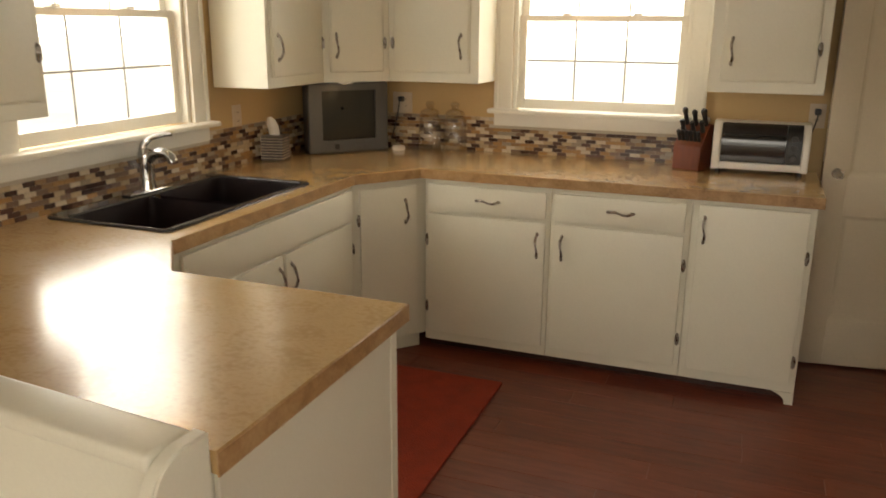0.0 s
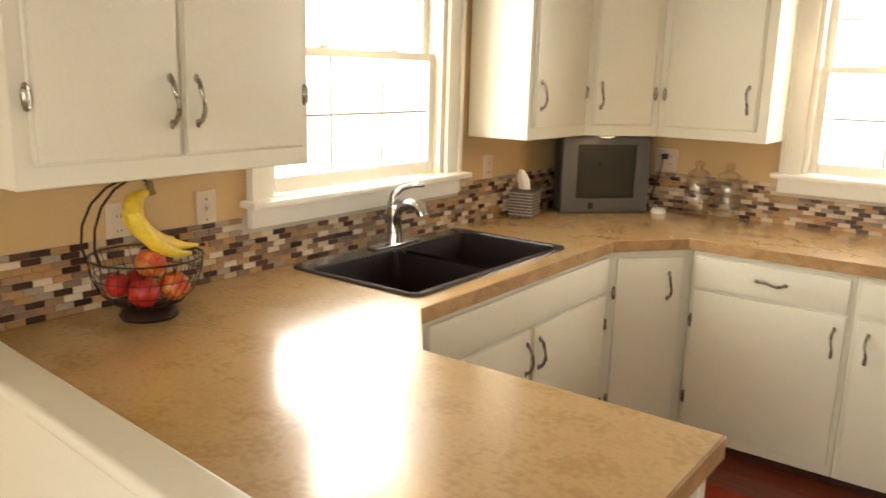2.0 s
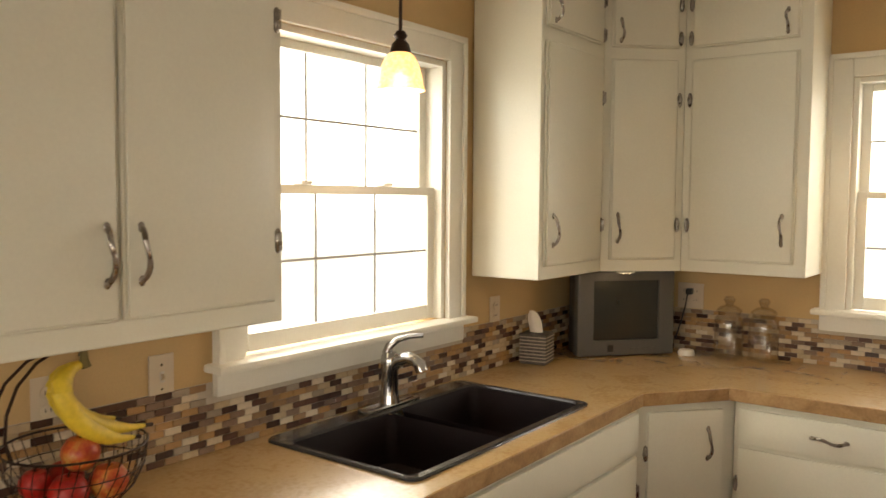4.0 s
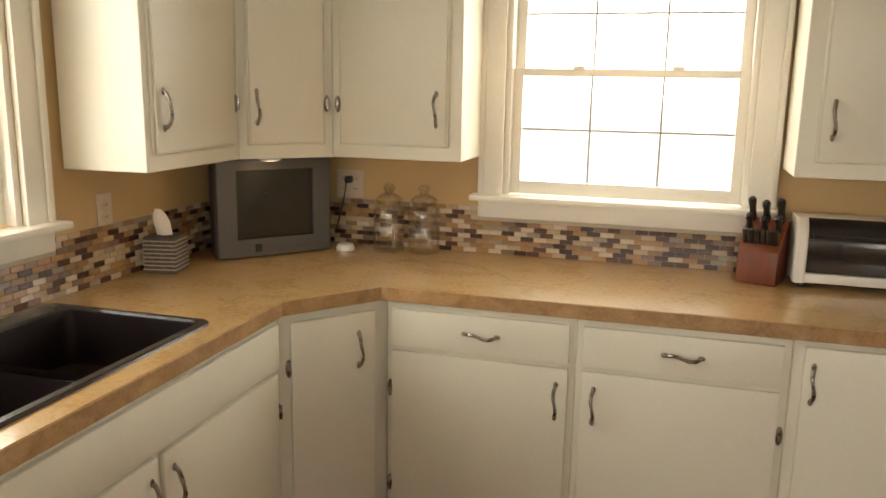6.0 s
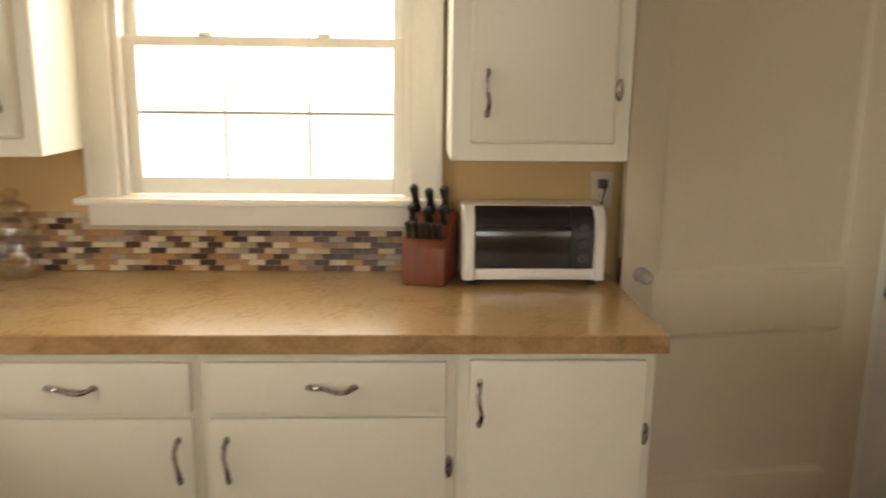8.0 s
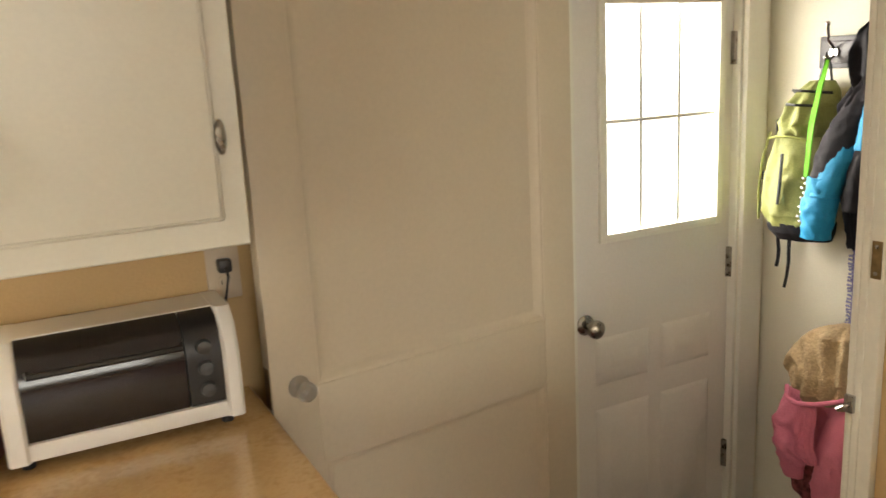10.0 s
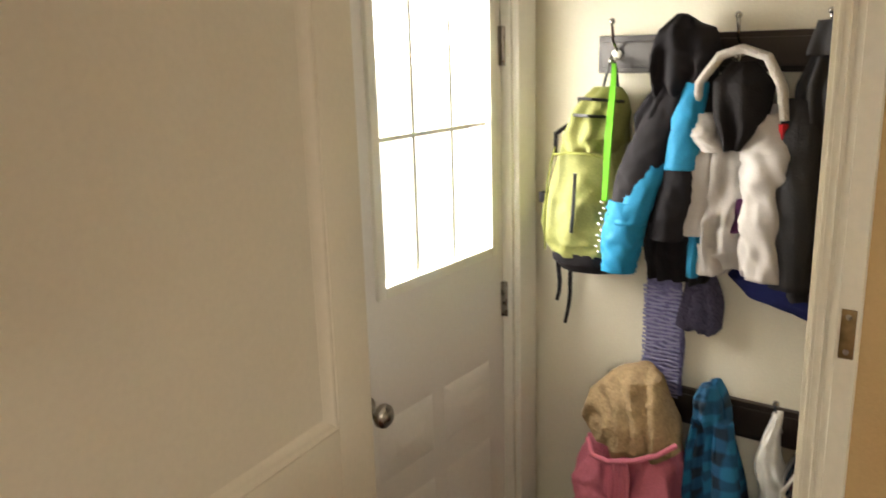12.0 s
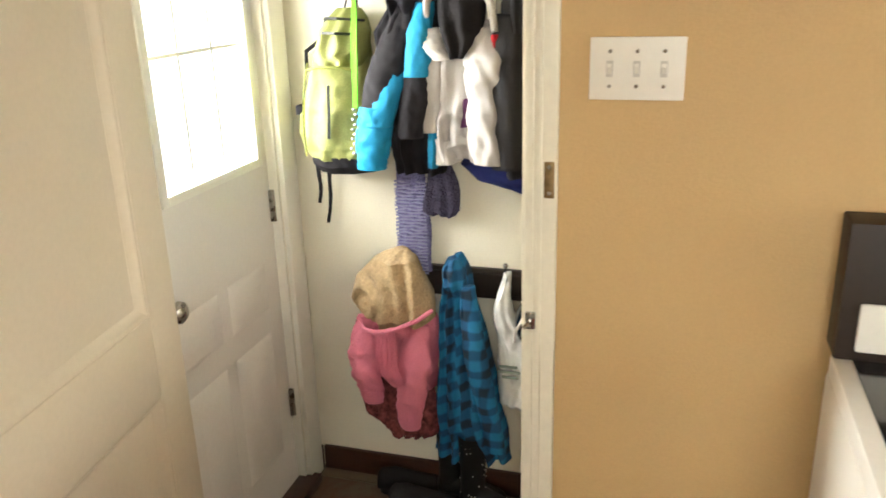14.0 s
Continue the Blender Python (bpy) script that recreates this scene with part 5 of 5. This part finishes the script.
for k in range(28):
    bm = B()
    z = .99 - k * .0107
    pts = [(XM - .043 - .003 * math.sin(9 * t + k), 3.314 - .098 * t, z + .0016 * math.sin(12 * t + k * 2)) for t in (0, .12, .25, .38, .5, .62, .75, .88, 1)]
    tube(bm, pts, .0030, 6, [1 + .25 * (-1) ** i for i in range(9)])
    part("stripe", bm, bpy.data.materials["pale_lavender"] if k else cloth("pale_lavender", (.30, .29, .46), .95, .2), sc)
solid("scarf", hang([(1.05, 3.215, 3.13, .02, .03), (.96, 3.22, 3.115, .012, .04), (.905, 3.225, 3.11, .012, .04), (.885, 3.20, 3.125, .014, .03)], 4, .008, 43, wob=.01), DUSK, "fuzzy dusky purple scarf end", "scarf", "scarves")

# pink fleece jacket with a tan hood
pj = thing("jacket", pose(0, 0, 0), "pink fleece jacket with a tan sherpa hood", "jacket", "hanging coats")
bm = hang([(.79, 3.315, 3.265, .05, .05), (.768, 3.37, 3.235, .04, .12), (.71, 3.43, 3.205, .03, .16), (.655, 3.435, 3.185, .03, .175), (.60, 3.41, 3.175, .05, .155), (.572, 3.38, 3.20, .07, .11)], 3, .010, 51, n=90, steps=12, wob=.010, crease=.003)
for v in bm.verts:
    if v.co.x < XM - .07:
        dy, dz = v.co.y - 3.375, (v.co.z - .635) * .7
        r, th = math.hypot(dy, dz), math.atan2(dz, dy)
        v.co.x -= .010 * math.sin(150 * r + th + 1.2 * noise.noise(v.co * 9)) * min(1, r / .03) + .004 * noise.noise(v.co * 90)
part("hood", bm, SHERPA, pj, "tan sherpa hood", 180)
bm = B()
tube(bm, [(XM - .17, 3.405, .588), (XM - .215, 3.37, .572), (XM - .230, 3.32, .575), (XM - .230, 3.26, .593), (XM - .212, 3.20, .618), (XM - .17, 3.168, .636)], .007, 8)
part("piping", bm, PINK, pj)
part("body", hang([(.62, 3.40, 3.19, .03, .12), (.54, 3.43, 3.175, .02, .14), (.44, 3.425, 3.175, .02, .11), (.36, 3.40, 3.185, .02, .08), (.315, 3.39, 3.20, .02, .05)], 7, .020, 52, wob=.014, crease=.008), PINK, pj, smooth=180)
part("sleeve", sleeve([(3.395, .575, .12), (3.398, .48, .165), (3.385, .40, .18), (3.372, .345, .172)], [.030, .046, .043, .034], 53, wob=.016), PINK, pj, smooth=180)
part("sleeve", sleeve([(3.225, .57, .14), (3.222, .46, .185), (3.240, .35, .19), (3.252, .265, .175)], [.034, .050, .046, .034], 54, wob=.016), PINK, pj, smooth=180)
for y, z, r0, sd in ((3.372, .352, .037, 57), (3.252, .274, .037, 58)):
    part("cuff", sleeve([(y, z, .172), (y + .002, z - .02, .172), (y, z - .048, .166)], [r0, r0 * .96, r0 * .80], sd, wob=.003), PINK, pj)
part("front_flap", hang([(.57, 3.32, 3.275, .19, .03), (.50, 3.325, 3.262, .21, .03), (.455, 3.322, 3.255, .215, .028), (.43, 3.30, 3.25, .21, .024), (.405, 3.275, 3.25, .205, .02)], 6, .016, 55, wob=.008, crease=.006), PINK, pj, smooth=180)
part("lining", hang([(.52, 3.465, 3.42, .015, .05), (.42, 3.47, 3.40, .015, .06), (.33, 3.465, 3.22, .01, .09), (.22, 3.435, 3.19, .01, .10), (.15, 3.39, 3.19, .01, .08), (.125, 3.355, 3.22, .012, .05)], 7, .014, 56, wob=.012, crease=.008), FLORAL, pj, "red floral lining", 180)

# plaid shirt
ps = thing("plaid_shirt", pose(0, 0, 0), "blue and black plaid flannel shirt on the low rack", "shirt", "hanging coats")
part("body", hang([(.785, 3.128, 3.106, .05, .03), (.755, 3.145, 3.092, .04, .06), (.62, 3.172, 3.045, .02, .11), (.40, 3.185, 3.0, .015, .13), (.20, 3.195, 2.965, .015, .13), (.105, 3.20, 2.95, .02, .11)], 7, .026, 61, wob=.014, crease=.009), PLAID, ps, smooth=180)
part("sleeve", sleeve([(3.075, .70, .11), (3.05, .52, .14), (3.015, .34, .145), (2.985, .16, .13)], [.022, .034, .034, .028], 62), PLAID, ps)
part("collar", hang([(.775, 3.138, 3.10, .07, .04), (.745, 3.152, 3.086, .06, .06), (.70, 3.150, 3.082, .075, .055), (.67, 3.14, 3.09, .09, .03)], 3, .010, 63, crease=.008), PLAID, ps, smooth=180)

# carrier bag
cb_ = thing("plastic_bag", pose(0, 0, 0), "white plastic carrier bag with dim printing", "bag")
part("bag", hang([(.735, 2.985, 2.965, .05, .02), (.66, 2.995, 2.945, .04, .05), (.52, 3.0, 2.90, .03, .09), (.38, 2.995, 2.85, .02, .11), (.315, 2.985, 2.83, .02, .10), (.29, 2.96, 2.85, .03, .06)], 4, .006, 71, wob=.020, crease=.012), BAGP, cb_, smooth=180)
for k, (y0, y1, z) in enumerate(((2.975, 2.92, .455), (2.98, 2.91, .44), (2.965, 2.915, .425))):
    bm = B()
    loft(bm, [[(XM - .131 - .004 * k, y, z), (XM - .136 - .004 * k, y, z), (XM - .136 - .004 * k, y, z + .007), (XM - .131 - .004 * k, y, z + .007)] for y in (y0, (y0 + y1) / 2, y1)])
    part("print_bar", bm, mat("faded_print", (.20, .24, .20), .6) if k == 0 else bpy.data.materials["faded_print"], cb_)
hb = thing("helmet", pose(0, 0, 0), "glossy black helmet with white trim on a hook", "helmet")
bm = B()
ball(bm, (XM - .105, 2.86, .60), .085, (1, .85, 1.0), 20, 14)
for v in bm.verts:
    if v.co.z < .55:
        v.co.z = .55 + (v.co.z - .55) * .3
part("shell", bm, mat("gloss_black", (.012, .012, .013), .12, coat=.6, bump=0), hb)
for o in (0, .035):
    bm = B()
    tube(bm, [(XM - .15 - o * .6, 2.925 - o, .55), (XM - .185, 2.915 - o, .60), (XM - .18, 2.89 - o, .65), (XM - .15, 2.86 - o * .5, .685)], .005, 6)
    part("trim", bm, WPLASTIC, hb)
bm = B()
tube(bm, [(XM - .06, 2.815, .74), (XM - .055, 2.83, .70), (XM - .06, 2.85, .68)], .004, 6)
part("strap", bm, BLACK, hb)
solid("dark_bag", hang([(.56, 2.90, 2.78, .02, .09), (.42, 2.90, 2.775, .015, .11), (.26, 2.89, 2.78, .015, .10)], 4, .008, 75), CHAR, "dark bag hanging beside the carrier bag", "bag")


# boots and shoes
def shoe(name, x, y, yaw, length, height, material, label, tall=0.0, dots=False):
    s = thing(name, pose(x, y, ZM + .0005, 0, 0, yaw), label, "shoe" if not tall else "boot", "shoes on the floor")
    w = length * .18
    rings = []
    for t, hw, h in ((0, .62, .72), (.06, .9, .95), (.25, .95, 1.0), (.45, .9, .82), (.65, 1.05, .58), (.85, 1.0, .46), (.96, .7, .36), (1.0, .3, .25)):
        rings.append([(length * (t - .3), w * hw * math.cos(a), .012 + max(0, height * h * (.5 + .5 * math.sin(a)))) for a in [2 * math.pi * k / 14 for k in range(14)]])
    bm = B()
    loft(bm, rings)
    up = part("upper", bm, material, s)
    bm = B()
    loft(bm, [[(length * (.02 + .98 * (.5 - .5 * math.cos(a))) - length * .3, w * 1.06 * math.sin(a) * (1 + .12 * math.cos(a * 2)), z) for a in [2 * math.pi * k / 22 for k in range(22)]] for z in (0, .018)])
    part("sole", bm, SOLE, s)
    if tall:
        bm = B()
        rr = w * .98
        prof = [(rr * 1.0, .04), (rr * .98, tall * .4), (rr * 1.05, tall * .75), (rr * 1.15, tall), (rr * 1.08, tall), (rr * .98, tall * .75), (rr * .9, tall * .45)]
        lathe(bm, prof, (-length * .12, 0, 0), 18)
        part("shaft", bm, material, s)
    if dots:
        rr_ = random.Random(5)
        for k in range(70):
            a, z = rr_.random() * 6.28, rr_.uniform(.05, tall * .95)
            r = w * 1.03
            bm = B()
            ball(bm, (-length * .12 + r * math.cos(a), r * math.sin(a), z), .0026, u=6, v=4)
            part("dot", bm, MUNTIN, s)
        for k in range(44):
            t, a = rr_.uniform(.35, .95), radians(rr_.uniform(10, 170))
            hw, hh = (.9 + .1 * math.sin(3 * t), .95 - .58 * t) if t < .85 else (.8, .42)
            bm = B()
            ball(bm, (length * (t - .3), w * hw * math.cos(a), .013 + height * hh * (.5 + .5 * math.sin(a))), .0026, u=6, v=4)
            part("dot", bm, MUNTIN, s)
    return s


shoe("rain_boot", 2.20, 3.04, -100, .23, .09, SOLE, "tall black rain boot with pale dots", .285, True)
shoe("rain_boot", 2.26, 3.13, -95, .23, .09, SOLE, "black rain boot standing behind its pair", .24)
shoe("shoe", 2.245, 3.34, -75, .23, .075, LINING, "flat black shoe on the slate floor")
shoe("shoe", 2.165, 3.27, -80, .23, .075, LINING, "flat black shoe on the slate floor")
shoe("shoe", 2.265, 2.87, 170, .18, .07, PINKSHOE, "small pink shoe by the doorway")
shoe("shoe", 2.255, 2.78, 165, .18, .07, PINKSHOE, "small pink shoe by the doorway")


# ---- outside ----
bm = B()
box(bm, -400, -400, -.75, 400, 400, -.65)
structure("ground", bm, GRASS, "lawn outside the house, paled to imitate outdoor glare", "ground")
pt = thing("picnic_table", pose(-7.2, 4.6, -.65, 0, 0, 25), "weathered picnic table on the lawn", "table")
for k in range(5):
    bm = B()
    box(bm, -.9, -.36 + k * .147, .72, .9, -.36 + k * .147 + .138, .76, .004)
    part("plank", bm, PICNIC, pt)
for s in (-1, 1):
    for k in range(2):
        bm = B()
        box(bm, -.9, s * .68 + k * .13 - .13, .42, .9, s * .68 + k * .13, .455, .004)
        part("bench_plank", bm, PICNIC, pt)
    bm = B()
    box(bm, s * .6 - .02, -.78, .36, s * .6 + .02, .72, .4195)
    part("cross_beam", bm, PICNIC, pt)
    for q in (-1, 1):
        bm = B()
        tube(bm, [(s * .65, q * .6, 0), (s * .65, q * .22, .72)], .04, 6)
        part("leg", bm, PICNIC, pt)


# hazy overcast distance
bm = B()
lathe(bm, [(150, -2), (150, 30), (140, 75), (120, 105)], n=40)
structure("backdrop", bm, HAZE, "bright hazy overcast sky", "backdrop")


# pale grey panes and light roof keep the painted outdoor glare
def house(m, w, d, h, label):
    hs = thing("house", m, label, "house", "houses outside")
    bm = B()
    box(bm, -w / 2, 0, 0, w / 2, d, h)
    wl = part("wall", bm, SIDING, hs)
    bm = B()
    loft(bm, [[(x, -.3, h), (x, d + .3, h), (x, d / 2, h + d * .32)] for x in (-w / 2 - .3, w / 2 + .3)])
    part("roof", bm, ROOFM, hs)
    for x in (-w * .3, 0, w * .3):
        bm = B()
        box(bm, x - .5, -.05, 1.0, x + .5, -.005, 2.3, .01)
        wn_ = part("window", bm, TRIM, wl)
        bm = B()
        box(bm, x - .42, -.06, 1.08, x + .42, -.0505, 2.22)
        part("pane", bm, MUNTIN, wn_)
    return hs


house(pose(-26, 12, -.65, 0, 0, 75), 12, 8, 4.2, "sided house across the lawn, paled to imitate outdoor glare")

# ---- pieces: planks, tiles ----
# floor planks
rng = random.Random(4)
pw, plen = .124, 1.22
meshes = {}
y = YS
row = 0
while y < YN - .01:
    x = XW - rng.random() * plen
    y1 = min(y + pw, YN)
    while x < XE + .02:
        a, b = max(x, XW), min(x + plen, XE + .02)
        if b - a > .03:
            key = (round(b - a, 3), round(y1 - y, 3))
            if key not in meshes:
                bm = B()
                box(bm, .0008, .0008, -.005, key[0] - .0008, key[1] - .0008, 0, .0012, 1)
                meshes[key] = mesh_of("plank", bm, FLOORW, 0)
            ob = new("plank", meshes[key])
            ob.parent = floor
            ob.location = (a, y, 0)
        x += plen
    y = y1
# slate tiles
bm = B()
box(bm, .003, .003, -.0055, .297, .297, 0, .003, 1)
tile_me = mesh_of("slate_tile", bm, SLATE_SHADED, 0)
for i in range(2):
    for j in range(7):
        x, y = 1.66 + i * .30, YD - .30 - j * .30 - .02
        if y > YM - .05:
            ob = new("slate_tile", tile_me)
            ob.parent = mudfloor
            ob.location = (x, y, ZM)
bm = B()
box(bm, .003, .003, -.0055, .055, .297, 0, .002, 1)
tile_me2 = mesh_of("slate_tile", bm, SLATE_SHADED, 0)
for j in range(7):
    ob = new("slate_tile", tile_me2)
    ob.parent = mudfloor
    ob.location = (2.26, YD - .30 - j * .30 - .02, ZM)


def mosaic_mat(name, island):
    m = bpy.data.materials.new(name)
    m.use_nodes = True
    n, l = m.node_tree.nodes, m.node_tree.links
    b = n["Principled BSDF"]
    src = n.new("ShaderNodeNewGeometry").outputs["Random Per Island"] if island else n.new("ShaderNodeObjectInfo").outputs["Random"]
    cr = n.new("ShaderNodeValToRGB")
    cr.color_ramp.interpolation = 'CONSTANT'
    cols = [(0, (.055, .028, .020)), (.15, (.10, .052, .036)), (.27, (.31, .19, .10)), (.43, (.50, .38, .24)), (.56, (.62, .52, .38)), (.67, (.40, .23, .10)), (.80, (.22, .145, .10)), (.92, (.34, .28, .21))]
    e = cr.color_ramp.elements
    while len(e) < len(cols):
        e.new(.5)
    for el, (p, c) in zip(e, cols):
        el.position, el.color = p, (*c, 1)
    l.new(src, cr.inputs[0])
    nz, mx = n.new("ShaderNodeTexNoise"), n.new("ShaderNodeVectorMath")
    tc = n.new("ShaderNodeTexCoord")
    l.new(tc.outputs["Object"], nz.inputs["Vector"])
    nz.inputs["Scale"].default_value = 60
    mr = n.new("ShaderNodeMapRange")
    mr.inputs["To Min"].default_value, mr.inputs["To Max"].default_value = .75, 1.25
    l.new(nz.outputs["Fac"], mr.inputs["Value"])
    mx.operation = 'SCALE'
    l.new(cr.outputs[0], mx.inputs[0])
    l.new(mr.outputs[0], mx.inputs["Scale"])
    l.new(mx.outputs[0], b.inputs["Base Color"])
    b.inputs["Roughness"].default_value = .22
    return m


MOS, MOSI = mosaic_mat("mosaic_tile", False), mosaic_mat("mosaic_tile_joined", True)
TW, TH, ROWS_N = .050, .0171, 10


def backsplash(name, m, length, keep, label, skip):
    """Strip mosaic in brick bond. Local: x along the wall, -y out, z up from the counter."""
    bs = thing(name, m, label, "backsplash", kind="structure")
    bm = B()
    box(bm, 0, -.003, .0005, length, 0, ROWS_N * (TH + .0012) + .001)
    part("grout_bed", bm, LGROUT, bs)
    bm = B()
    box(bm, 0, -.007, 0, TW - .0014, -.0031, TH, .0008, 1)
    tm = mesh_of("tile", bm, MOS, 0)
    joined = B()
    count = 0
    for r in range(ROWS_N):
        off = (0, .5)[r % 2] * TW
        x = -off
        while x < length - .004:
            a, b = max(x, 0), min(x + TW, length)
            z = .0012 + r * (TH + .0012)
            full = b - a > TW - .001
            if not skip(a, b, z, z + TH):
                if full and keep[0] <= a <= keep[1] and count < 300:
                    ob = new("tile", tm)
                    ob.parent = bs
                    ob.location = (a, rng.uniform(-.0005, .0005), z)
                    count += 1
                elif b - a > .006:
                    y = rng.uniform(-.0005, .0005)
                    box(joined, a, -.007 + y, z, b - .0014, -.0031, z + TH)
            x += TW
    tagged(part("tiles", joined, MOSI, bs, smooth=0), kind="stuff")
    return bs


ap_top = W1[2] - .077 - ZC1
backsplash("backsplash_north", pose(XW + .008, YN, ZC1), .47 - XW - .008, (.95, 2.45), "brown and cream strip mosaic behind the long counter",
           lambda a, b, z0, z1: z1 > ap_top and b > W2[0] - .092 - XW and a < W2[1] + .092 - XW)
backsplash("backsplash_west", pose(XW, .36, ZC1, 0, 0, 90), YN - .36, (.05, 1.95), "brown and cream strip mosaic behind the sink",
           lambda a, b, z0, z1: z1 > ap_top and b > W1[0] - .092 - .36 and a < W1[1] + .092 - .36)
